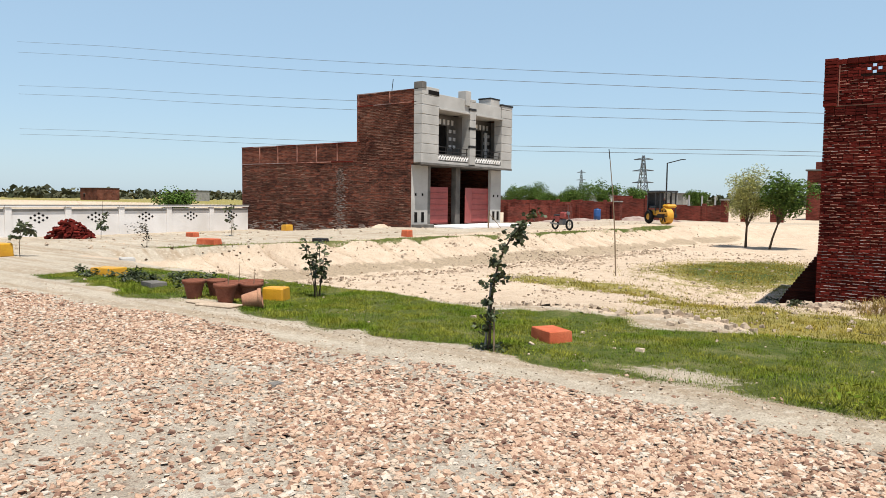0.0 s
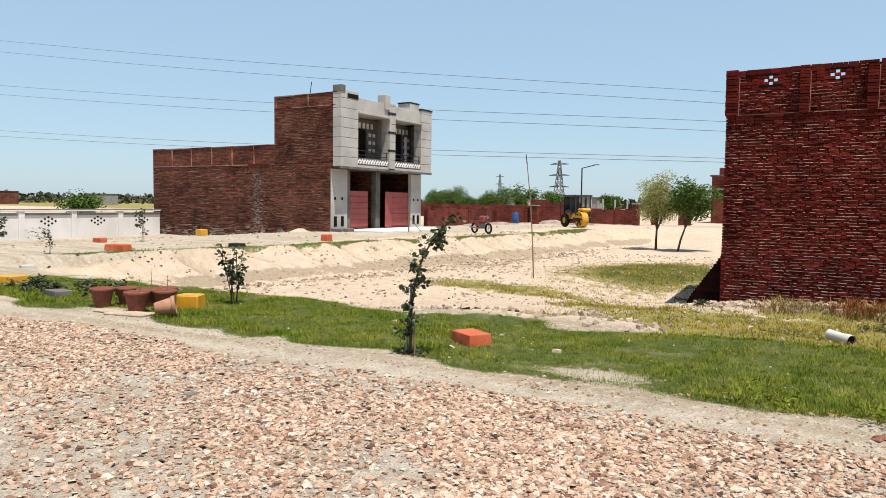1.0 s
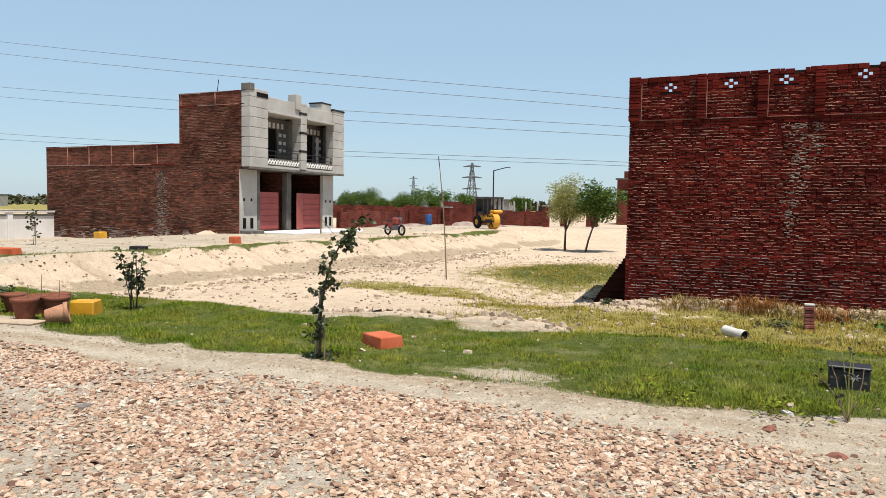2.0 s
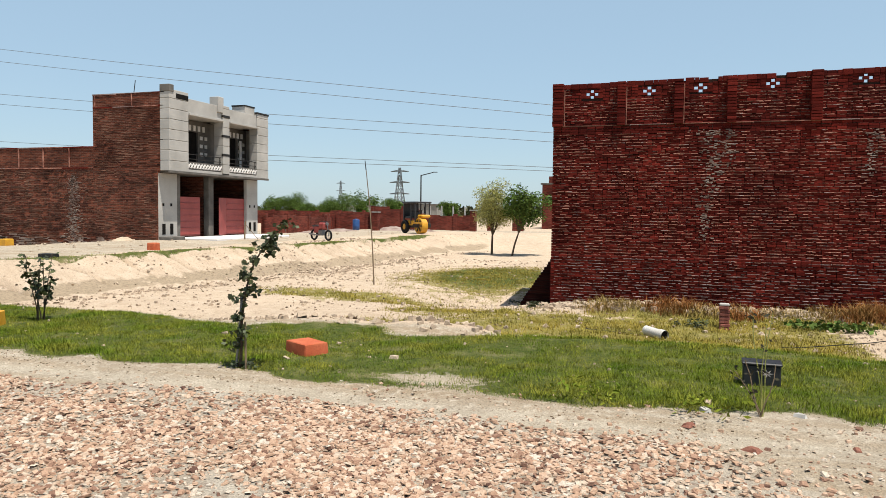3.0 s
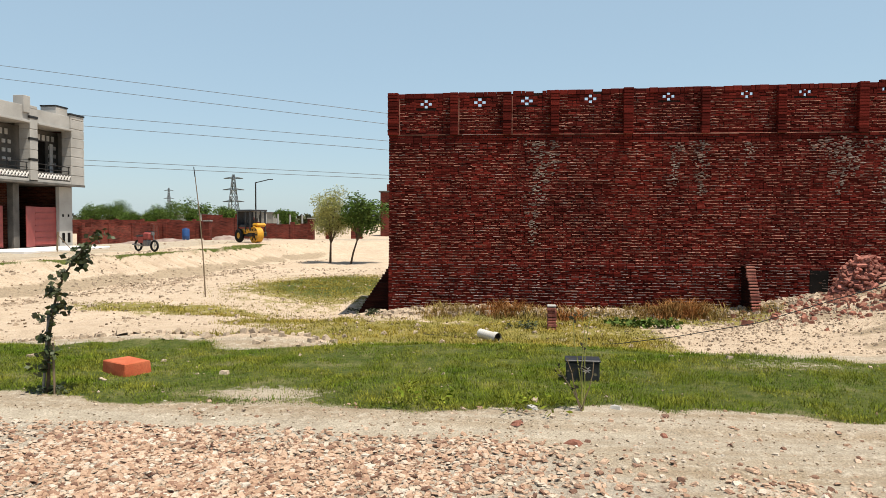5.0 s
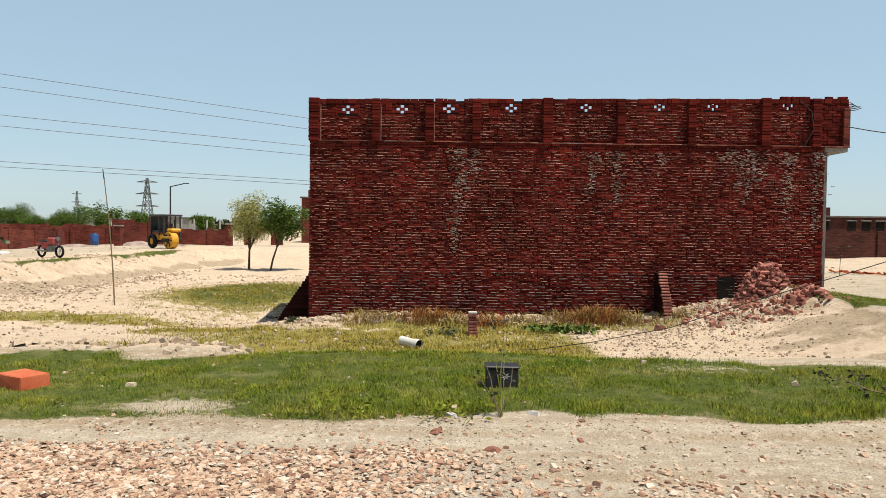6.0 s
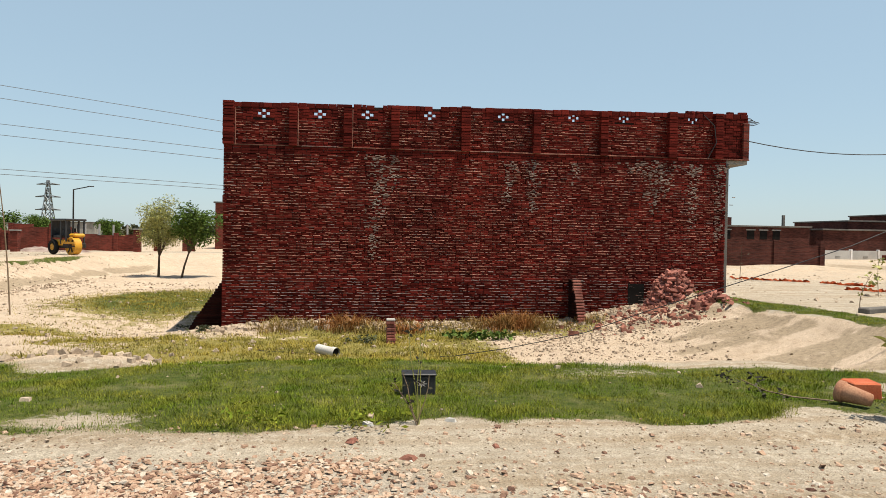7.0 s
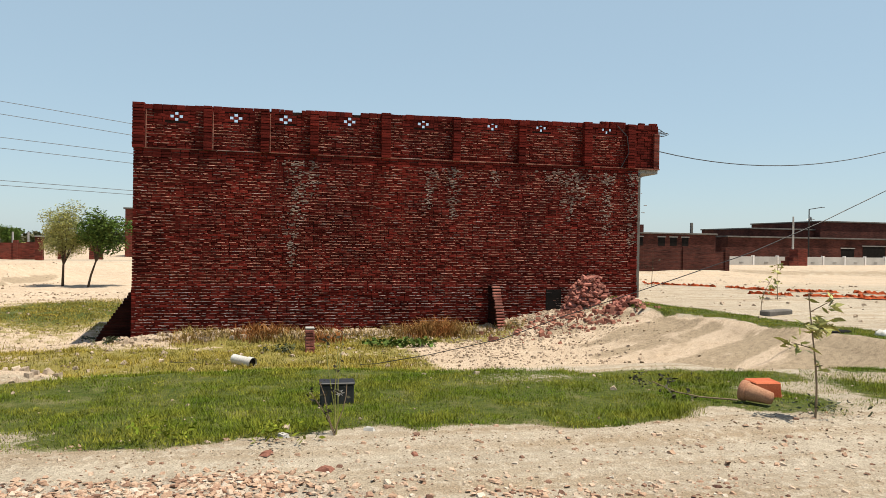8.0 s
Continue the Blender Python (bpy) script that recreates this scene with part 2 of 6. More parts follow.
def chip_mat(name, per):
    """Broken brick and stone: each piece takes a tone from burnt red to pale grey."""
    m = mat(name, (0.9, 0.9, 0.9), (1.0, 1.0, 1.0), 3.0, 0.92, 0.4, 90, grain=0.22)
    n, l = m.node_tree.nodes, m.node_tree.links
    src = n.new("ShaderNodeObjectInfo").outputs["Random"] if per == "object" else n.new("ShaderNodeNewGeometry").outputs["Random Per Island"]
    cr = n.new("ShaderNodeValToRGB")
    tones = ((0.0, (0.11, 0.06, 0.045)), (0.07, (0.26, 0.15, 0.105)), (0.3, (0.41, 0.265, 0.18)), (0.6, (0.485, 0.335, 0.24)), (0.85, (0.51, 0.40, 0.305)), (1.0, (0.55, 0.48, 0.40)))
    while len(cr.color_ramp.elements) < len(tones):
        cr.color_ramp.elements.new(0.5)
    for e, (p, c) in zip(cr.color_ramp.elements, tones):
        e.position, e.color = p, (*c, 1)
    l.new(src, cr.inputs[0])
    mx = [q for q in n if q.type == "MIX"][0]
    mul = n.new("ShaderNodeMix")
    mul.data_type, mul.blend_type = "RGBA", "MULTIPLY"
    mul.inputs[0].default_value = 1.0
    hs = [q for q in n if q.type == "HUE_SAT"][0]
    l.new(mx.outputs[2], mul.inputs[6]), l.new(cr.outputs[0], mul.inputs[7])
    l.new(mul.outputs[2], hs.inputs["Color"])
    return m


M_CHIP = chip_mat("brick_chip", "island")
M_CHIP_PART = chip_mat("brick_chip_single", "object")
M_CLOD = mat("sand_clod", (0.444, 0.348, 0.259), (0.355, 0.274, 0.2), 2.5, 0.95, 0.5, 40, rnd="island", spread=0.2)
M_RUBBLE = mat("brick_rubble", (0.281, 0.126, 0.089), (0.207, 0.085, 0.063), 2.5, 0.92, 0.4, 60, rnd="island", spread=0.4)
M_STRAW = mat("straw_weed", (0.266, 0.163, 0.063), (0.237, 0.185, 0.059), 1.2, 0.85, 0, rnd="island", spread=0.35)
M_CLOTH = mat("orange_mesh_cloth", (0.37, 0.074, 0.026), (0.296, 0.052, 0.016), 2.0, 0.8, 0.2, 40)
M_FIELD = mat("far_field_crop", (0.118, 0.111, 0.044), (0.178, 0.148, 0.074), 0.05, 0.95, 0)


# ---- mesh helpers ----
def part(name, bm, material, parent=None, label="", kind="", smooth=False):
    me = bpy.data.meshes.new(name)
    if smooth:
        for fc in bm.faces:
            fc.smooth = True
    bm.to_mesh(me)
    bm.free()
    me.materials.append(material)
    ob = new(name, me)
    if parent:
        ob.parent = parent
    return tagged(ob, label, kind=kind)


def raw(name, verts, faces, material, parent=None, label="", kind=""):
    me = bpy.data.meshes.new(name)
    me.from_pydata(verts, [], faces)
    me.update()
    me.materials.append(material)
    ob = new(name, me)
    if parent:
        ob.parent = parent
    return tagged(ob, label, kind=kind)


def root(name, label, category, x=0, y=0, z=0, rz=0, group="", kind=""):
    ob = new(name)
    ob.empty_display_size = 0.2
    ob.matrix_basis = pose(x, y, z, 0, 0, rz)
    return tagged(ob, label, category, group, kind)


def bx(bm, x0, x1, y0, y1, z0, z1, bevel=0.0, m=None):
    mm = Matrix.LocRotScale(((x0 + x1) / 2, (y0 + y1) / 2, (z0 + z1) / 2), None, (abs(x1 - x0), abs(y1 - y0), abs(z1 - z0)))
    vs = bmesh.ops.create_cube(bm, size=1, matrix=(m @ mm) if m else mm)["verts"]
    if bevel:
        es = list({e for v in vs for e in v.link_edges})
        bmesh.ops.bevel(bm, geom=es, offset=bevel, segments=1, affect="EDGES")
    return bm


def box(x0, x1, y0, y1, z0, z1, bevel=0.0):
    return bx(bmesh.new(), x0, x1, y0, y1, z0, z1, bevel)


def rod(bm, p, q, r1, r2=None, n=8, caps=True):
    p, q = Vector(p), Vector(q)
    d = q - p
    rot = d.to_track_quat("Z", "Y").to_matrix().to_4x4()
    bmesh.ops.create_cone(bm, cap_ends=caps, segments=n, radius1=r1, radius2=r1 if r2 is None else r2, depth=d.length,
                          matrix=Matrix.Translation((p + q) / 2) @ rot)
    return bm


def rod_path(bm, pts, r1, r2=None, n=6):
    """A tapering tube through the points, closed at both ends."""
    r2 = r1 if r2 is None else r2
    pts = [Vector(p) for p in pts]
    k = len(pts) - 1
    rings = []
    for i, p in enumerate(pts):
        d = (pts[min(i + 1, k)] - pts[max(i - 1, 0)]).normalized()
        u = d.cross(Vector((0.31, 0.95, 0.05))).normalized()
        w = d.cross(u)
        r = r1 + (r2 - r1) * i / k
        rings.append([bm.verts.new(p + (u * math.cos(2 * math.pi * q / n) + w * math.sin(2 * math.pi * q / n)) * r) for q in range(n)])
    for a, b in zip(rings, rings[1:]):
        for q in range(n):
            bm.faces.new((a[q], a[(q + 1) % n], b[(q + 1) % n], b[q]))
    bm.faces.new(rings[0][::-1])
    bm.faces.new(rings[-1])
    return bm


def lathe(profile, n=20):
    bm = bmesh.new()
    rings = [[bm.verts.new((r * math.cos(2 * math.pi * k / n), r * math.sin(2 * math.pi * k / n), z)) for k in range(n)] for r, z in profile]
    for a, b in zip(rings, rings[1:]):
        for k in range(n):
            bm.faces.new((a[k], a[(k + 1) % n], b[(k + 1) % n], b[k]))
    return bm


def ring(bm, R, r, m, n=20, k=6):
    grid = []
    for i in range(n):
        a = 2 * math.pi * i / n
        grid.append([bm.verts.new(m @ Vector(((R + r * math.cos(2 * math.pi * j / k)) * math.cos(a), (R + r * math.cos(2 * math.pi * j / k)) * math.sin(a), r * math.sin(2 * math.pi * j / k)))) for j in range(k)])
    for i in range(n):
        for j in range(k):
            bm.faces.new((grid[i][j], grid[(i + 1) % n][j], grid[(i + 1) % n][(j + 1) % k], grid[i][(j + 1) % k]))
    return bm


def wire_curve(name, pts, r, material, parent=None, label="", category="", kind=""):
    cu = bpy.data.curves.new(name, "CURVE")
    cu.dimensions, cu.bevel_depth, cu.bevel_resolution = "3D", r, 1
    s = cu.splines.new("POLY")
    s.points.add(len(pts) - 1)
    for q, p in zip(s.points, pts):
        q.co = (*p, 1)
    cu.materials.append(material)
    ob = new(name, cu)
    if parent:
        ob.parent = parent
    return tagged(ob, label, category, kind=kind)


# ---- ground ----
TABLES = {}


def vn(x, y, size, seed=0):
    """Smooth value noise, 0 to 1."""
    if seed not in TABLES:
        TABLES[seed] = np.random.RandomState(seed + 11).rand(256, 256)
    tb = TABLES[seed]
    u, v = np.asarray(x, float) / size, np.asarray(y, float) / size
    i, j = np.floor(u).astype(int), np.floor(v).astype(int)
    a, b = u - i, v - j
    a, b = a * a * (3 - 2 * a), b * b * (3 - 2 * b)
    g = lambda p, q: tb[p % 256, q % 256]
    return (g(i, j) * (1 - a) + g(i + 1, j) * a) * (1 - b) + (g(i, j + 1) * (1 - a) + g(i + 1, j + 1) * a) * b


def ss(a, b, v):
    t = np.clip((np.asarray(v, float) - a) / (b - a), 0, 1)
    return t * t * (3 - 2 * t)


def bump2(x, y, cx, cy, sx, sy):
    return np.exp(-((x - cx) / sx) ** 2 - ((y - cy) / sy) ** 2)


# along the bank, half width, depth
GULLIES = ((13.4, 0.10, 0.10), (14.3, 0.08, 0.12), (15.6, 0.16, 0.30), (17.2, 0.08, 0.10), (18.4, 0.09, 0.14), (20.6, 0.14, 0.26), (21.5, 0.09, 0.12), (22.7, 0.13, 0.24), (24.1, 0.10, 0.14), (26.4, 0.12, 0.16), (28.2, 0.14, 0.2), (29.0, 0.12, 0.16),
           (30.6, 0.14, 0.2), (32.0, 0.14, 0.2), (33.8, 0.16, 0.24), (35.0, 0.14, 0.2), (37.2, 0.18, 0.24), (38.6, 0.16, 0.2), (41.0, 0.2, 0.24), (43.2, 0.2, 0.24))


def east_crest(y):
    return np.interp(y, [9.0, 19.0], [11.25, 9.75])


def ground(x, y):
    x, y = np.asarray(x, float), np.asarray(y, float)
    wob = (vn(x, y, 2.3, 1) - 0.5) * 1.2 + (vn(x, y, 0.7, 2) - 0.5) * 0.5
    rill = (vn(x * 0.25, y, 2.6, 7) - 0.5) * 0.22 + (vn(x * 0.2, y, 0.4, 19) - 0.5) * 0.14
    crest = np.interp(y, [12, 16.4, 21.4, 33.6, 47, 52, 60], [-20.0, -19.3, -18.6, -17.0, -16.6, -14.4, -13.6])
    lt = np.clip((x - crest + (vn(x, y, 0.9, 2) - 0.5) * 0.07 + rill * ss(0, 0.9, x - crest)) / 2.7, 0, 1)
    left = 0.10 * ss(0, 0.05, lt) + 0.90 * (1 - (1 - lt) ** 1.55)
    # narrow washed-out gullies that run down the bank
    gully = np.zeros_like(x)
    for yg, gw, gd in GULLIES:
        off = np.abs(y - yg - (x - crest) * 0.22 + (vn(x, y, 0.6, 33) - 0.5) * 0.3)
        gully = np.maximum(gully, np.clip(1 - off / gw, 0, 1) * gd * 1.7)
    gully = gully * ss(0.0, 0.05, lt) * (1 - ss(0.42, 0.75, lt))
    near = ss(9.1, 12.6, y + wob * 0.5)
    far = 1 - np.clip((y + wob * 0.6 - 49) / 8, 0, 1) ** 1.3
    rt = np.clip((east_crest(y) + (vn(x, y, 1.4, 36) - 0.5) * 0.35 + (vn(x, y, 0.4, 37) - 0.5) * 0.12 - x) / np.interp(y, [8.5, 13.0], [2.0, 4.3]), 0, 1)
    right = 0.12 * ss(0, 0.05, rt) + 0.88 * (1 - (1 - rt) ** 1.7)
    east = ss(5.5, 8, x)
    near = near * (1 - east) + ss(8.5, 10.6, y + wob * 0.2) * east
    pit = left * near * far * right
    z = -1.05 * pit - gully * near * far - 0.10 * np.clip(1 - np.abs(vn(x * 0.3 + y * 0.4, y, 0.55, 35) - 0.5) * 9, 0, 1) * ss(6.5, 8, x) * (1 - ss(9.6, 10.2, x)) * ss(10.5, 12, y)
    z = z + 0.35 * ss(37, 43, y + wob) * ss(14, 20, x)
    z = z - 0.45 * bump2(x, y, -6.2, 23.5, 2.6, 3.0) * pit
    z = z + 0.14 * bump2(x, y, -0.5, 21.0, 3.2, 0.9) + 0.12 * bump2(x, y, 4.5, 21.0, 2.0, 1.0) + 0.22 * bump2(x, y, 7.5, 20.4, 1.3, 1.3)
    z = z + 0.12 * ss(-7, -4, x) * (1 - ss(-2.4, -1.4, x)) * bump2(x, y, x, 9.7, 1, 0.45) * (0.4 + vn(x, y, 0.5, 4))
    z = z + 0.32 * bump2(x, y, 24, 38.6, 4.5, 1.1) * (0.6 + 0.8 * vn(x, y, 0.8, 38))
    z = z + 0.16 * bump2(x, y, 9.4, 20.4, 1.2, 1.2)
    z = z - 0.55 * ss(-25.5, -36, x) * (1 - ss(60, 80, y))
    z = z - 0.04 * ss(6.2, 5.2, y) * ss(-60, -20, x) + 0.03
    rough = (0.25 + 0.75 * np.maximum(pit, ss(6.2, 7, y) * 0.4)) * (1 - 0.75 * np.clip(lt * (1 - lt) * 5, 0, 1))
    z = z + rough * ((vn(x, y, 1.3, 3) - 0.5) * 0.10 + (vn(x, y, 0.45, 5) - 0.5) * 0.055 + (vn(x, y, 0.17, 6) - 0.5) * 0.025)
    z = z - 0.022 * (bump2(x, y, x, 4.95, 1, 0.16) + bump2(x, y, x, 5.75, 1, 0.14)) * (0.5 + vn(x, y, 1.7, 29))
    return z - 0.03


def gz(x, y):
    return float(ground(np.array([x]), np.array([y]))[0])


def axis(*stretches):
    out = []
    for a, b, s in stretches:
        out += list(np.arange(a, b - s * 0.5, s))
    return np.array(out + [stretches[-1][1]])


def turf_weight(x, y):
    """Lawn strip beside the road, and the verges of the two side roads."""
    edge = (vn(x, y, 1.1, 8) - 0.5) * 0.7 + (vn(x, y, 0.35, 9) - 0.5) * 0.3
    strip = ss(6.0, 6.6, y + edge) * (1 - ss(8.7, 9.5, y + edge * 1.2 + 0.5 * ss(4, 6, x))) * ss(-15.6, -14.4, x)
    strip = strip * (1 - ss(3.5, 6, x) * 0.6 * ss(0.5, 0.8, vn(x, y, 0.7, 39)))
    bare = 1 - 0.75 * bump2(x, y, -2.2, 6.6, 0.8, 0.4) - 0.5 * bump2(x, y, 3.2, 8.6, 1.6, 0.6) - 0.7 * bump2(x, y, -9.5, 6.5, 1.0, 0.35)
    ext = ss(-3.0, -1.2, x) * (1 - ss(1.8, 3.2, x)) * ss(7.8, 8.8, y) * (1 - ss(10.5, 15.5, y + edge * 4)) * 0.85
    back = bump2(x, y, -7.5, 30, 3.2, 5.0) * 0.9
    crest = np.interp(y, [12, 16.4, 21.4, 33.6, 47, 52, 60], [-20.0, -19.3, -18.6, -17.0, -16.6, -14.4, -13.6])
    west = ss(-0.75, -0.3, x - crest + edge) * (1 - ss(0.02, 0.15, x - crest + edge * 0.4)) * ss(11.0, 13, y) * (1 - ss(46, 52, y)) * (0.42 + 0.55 * vn(x, y, 1.5, 40))
    ex = x - east_crest(y) + edge * 0.7
    east = ss(-0.05, 0.2, ex) * (1 - ss(0.95, 1.3, ex)) * ss(9.5, 10.5, y) * (1 - ss(20.5, 22, y))
    return np.clip(np.maximum.reduce([strip * bare, ext, back, west, east]), 0, 1)


def dry_weight(x, y):
    a = ss(-9.5, -5, x + (vn(x, y, 1.7, 12) - 0.5) * 3) * (1 - ss(2.8, 4.4, x)) * ss(9.6, 10.6, y) * (1 - ss(18.5, 21, y)) * (0.55 + 0.8 * vn(x, y, 1.6, 13))
    b = bump2(x, y, -10.5, 21, 3.5, 1.3) * 0.8 + bump2(x, y, -7.5, 29, 4.5, 6) * 0.8
    c = ss(-3.2, -1.5, x) * (1 - ss(6.5, 8, x)) * bump2(x, y, x, 19.9, 1, 1.0) * 0.9
    return np.clip(np.maximum.reduce([a, b, c]), 0, 1)


def gravel_weight(x, y):
    edge = (vn(x, y, 0.9, 15) - 0.5) * 0.35
    w = 1 - ss(5.25, 5.6, y + edge)
    w = w * (1 - ss(-0.6, 1.6, x + (5.4 - y) * -0.9 + edge * 2)) * ss(-60, -30, x)
    return np.clip(w, 0, 1)


def build_ground():
    xs = axis((-3000, -600, 240), (-600, -100, 50), (-100, -45, 5), (-45, -22, 0.5), (-22, -14, 0.13), (-14, 9, 0.12), (9, 20, 0.2), (20, 60, 1.5), (60, 200, 20), (200, 600, 50), (600, 3000, 240))
    ys = axis((-300, -20, 40), (-20, 1, 1.0), (1, 13, 0.1), (13, 24, 0.085), (24, 44, 0.13), (44, 60, 0.4), (60, 100, 2), (100, 400, 30), (400, 4400, 400))
    gx, gy = np.meshgrid(xs, ys)
    gzz = ground(gx, gy)
    verts = np.stack([gx, gy, gzz], -1).reshape(-1, 3)
    nx, ny = len(xs), len(ys)
    idx = np.arange(nx * ny).reshape(ny, nx)
    faces = np.stack([idx[:-1, :-1], idx[:-1, 1:], idx[1:, 1:], idx[1:, :-1]], -1).reshape(-1, 4)
    ob = raw("ground", verts.tolist(), faces.tolist(), M_SOIL)
    me = ob.data
    me.polygons.foreach_set("use_smooth", np.ones(len(me.polygons), bool))
    x, y = gx.ravel(), gy.ravel()
    turf, dry, grav = turf_weight(x, y), dry_weight(x, y), gravel_weight(x, y)
    pitness = ss(-20, -19, x) * ss(9.0, 9.8, y) * (1 - ss(56, 60, y)) * (1 - ss(-0.1, 0.2, x - east_crest(y)))
    sandw = np.maximum(pitness, np.maximum(0.62 * ss(58, 66, y), 0.5 * ss(-40, -44, x)))
    sandw = np.maximum(sandw, ss(4, 6, x) * (1 - ss(-0.1, 0.2, x - east_crest(y))) * ss(9, 9.6, y) * 0.9)
    sandw = np.maximum(sandw, 0.55 * ss(14, 18, x) * ss(25, 30, y))
    crest = np.interp(y, [12, 16.4, 21.4, 33.6, 47, 52, 60], [-20.0, -19.3, -18.6, -17.0, -16.6, -14.4, -13.6])
    # Bank tone: brown soil in the east, painted shading low on the west bank.
    slope = bump2(x - crest, y, 1.75, y, 0.65, 1) * ss(11, 13, y) * (1 - ss(48, 54, y)) * (0.4 + 0.75 * vn(x * 0.2, y, 1.1, 17)) + ss(6.3, 8.0, x + (vn(x, y, 1.2, 28) - 0.5) * 2) * (1 - ss(-0.1, 0.15, x - east_crest(y))) * ss(9.0, 9.8, y) * (1 - ss(19.5, 21, y)) * (0.12 + 0.95 * vn(x * 0.13 + y * 0.1, y, 0.42, 27)) + 0.7 * ss(9, 11, x) * bump2(x, y, x, 11.3, 1, 1.2) + 0.6 * ss(14, 20, x) * bump2(x, y, x, 40, 1, 2.5)
    field = ss(75, 110, y) * 0.5 + ss(-48, -60, x) * 0.5
    dry = np.maximum(dry, np.clip(field, 0, 1) * (0.4 + 0.9 * vn(x, y, 30, 18)))
    one = np.ones_like(x)
    for nm, cols in (("soil_a", (turf, grav, sandw, one)), ("soil_b", (dry, slope, one * 0, one))):
        at = me.color_attributes.new(nm, "FLOAT_COLOR", "POINT")
        at.data.foreach_set("color", np.stack(cols, -1).astype(np.float32).ravel())
    return tagged(ob, "dusty silt ground with sunken sandy plot and lawn strip", "ground", kind="structure")


build_ground()


# ---- brick house beside the sunken plot ----
H2X0, H2X1, H2Y0, H2Y1 = -3.58, 11.42, 21.25, 25.8
SLAB, TOP = 3.98, 5.38
COURSE, LONG = 0.082, 0.242


def brick_faces(verts, faces, x0, x1, y0, y1, z0, z1):
    """A brick with a slightly worn front: front, top, bottom and ends."""
    k = len(verts)
    c = 0.006
    verts += [(x0, y1, z0), (x1, y1, z0), (x1, y1, z1), (x0, y1, z1),
              (x0, y0 + c, z0), (x1, y0 + c, z0), (x1, y0 + c, z1), (x0, y0 + c, z1),
              (x0 + c, y0, z0 + c), (x1 - c, y0, z0 + c), (x1 - c, y0, z1 - c), (x0 + c, y0, z1 - c)]
    for a, b in ((0, 4), (4, 8)):
        for i in range(4):
            j = (i + 1) % 4
            faces.append((k + a + i, k + a + j, k + b + j, k + b + i))
    faces.append((k + 8, k + 9, k + 10, k + 11))


def build_house_east():
    rng = np.random.RandomState(5)
    h = root("brick_house", "single-storey red brick house with unplastered wall and parapet", "house")
    core = bmesh.new()
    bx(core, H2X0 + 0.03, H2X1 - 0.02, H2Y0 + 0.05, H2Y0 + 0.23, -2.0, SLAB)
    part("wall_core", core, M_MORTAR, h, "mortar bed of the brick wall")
    part("side_wall", box(H2X0 + 0.004, H2X0 + 0.23, H2Y0 + 0.234, H2Y1 - 0.24, -2.0, TOP - 0.02), M_REDBRICK, h)
    part("rear_wall", box(H2X0, H2X1, H2Y1 - 0.23, H2Y1, -2.0, TOP), M_REDBRICK, h)
    part("front_wall", box(H2X1 - 0.25, H2X1 - 0.024, H2Y0 + 0.25, H2Y1 - 0.25, -1.0, SLAB), M_REDBRICK, h)
    part("roof_slab", box(H2X0 + 0.02, H2X1 + 0.72, H2Y0 + 0.08, H2Y1 - 0.02, SLAB, SLAB + 0.14, 0.01), M_CEMENT, h)
    part("front_parapet", box(H2X1 + 0.55, H2X1 + 0.74, H2Y0 + 0.02, H2Y1, SLAB + 0.144, TOP - 0.12, 0.01), M_REDBRICK, h)
    part("door_pier", box(H2X1 - 0.02, H2X1 + 0.1, H2Y0 + 0.03, H2Y0 + 0.3, -0.3, SLAB - 0.004, 0.01), M_CEMENT_DARK, h)
    # the parapet's panels and pilasters, and the openings with five brick-ends each
    pils = [(-3.60, -3.30), (-1.77, -1.55), (-0.24, 0.0), (1.12, 1.36), (3.17, 3.44), (5.32, 5.55), (7.38, 7.61), (9.52, 9.78), (11.0, 11.25)]
    vents = [-2.5, -0.92, 0.44, 2.26, 4.45, 6.6, 8.17, 10.37]
    vz = lambda v: 5.03 + 0.022 * (v + 3.0)
    verts, faces = [], []
    parts = []
    mv, mf = [], []
    n_courses = int((TOP + 0.35 + 1.95) / COURSE)
    rim = lambda x: TOP - 0.05 + 0.013 * (x + 3.58)
    for c in range(n_courses):
        z0 = -1.95 + c * COURSE
        z1 = z0 + COURSE - 0.013
        upper = z0 > SLAB + 0.13
        ledge = SLAB - 0.06 < z0 < SLAB + 0.13
        lower = z0 < 0.36
        y_face = H2Y0 + (0.10 if upper else 0.0) - (0.035 if lower else 0.0)
        x = H2X0 + (0.0 if c % 2 else -LONG / 2)
        end = (H2X1 + 0.74) if upper else H2X1
        while x < end:
            ln = LONG if rng.rand() > 0.12 else LONG / 2
            a, b = max(x, H2X0), min(x + ln - 0.010, end)
            x += ln
            if b - a < 0.03 or z1 > rim(a) - 0.07:
                continue
            if upper and any(b > v - 0.30 and a < v + 0.30 and z1 > vz(v) - 0.123 and z0 < vz(v) + 0.123 for v in vents):
                for v in vents:
                    if b > v - 0.30 and a < v + 0.30:
                        if v - 0.30 - a > 0.02:
                            brick_faces(verts, faces, a, v - 0.305, y_face, y_face + 0.11, z0, z1)
                        if b - v - 0.30 > 0.02:
                            brick_faces(verts, faces, v + 0.305, b, y_face, y_face + 0.11, z0, z1)
                continue
            dz = rng.normal(0, 0.002)
            yy = y_face + rng.normal(0, 0.007) - (0.012 if rng.rand() < 0.06 else 0)
            top = z1 + dz - (0.05 if z1 + COURSE > rim(a) and rng.rand() < 0.3 else 0)
            if 0.5 < a < 4.9 and 0.0 < z0 < 1.3 and len(parts) < 290:
                parts.append((a, b, yy, z0 + dz, top))
            else:
                brick_faces(verts, faces, a, b, yy, y_face + (0.075 if ledge else 0.11), z0 + dz, top)
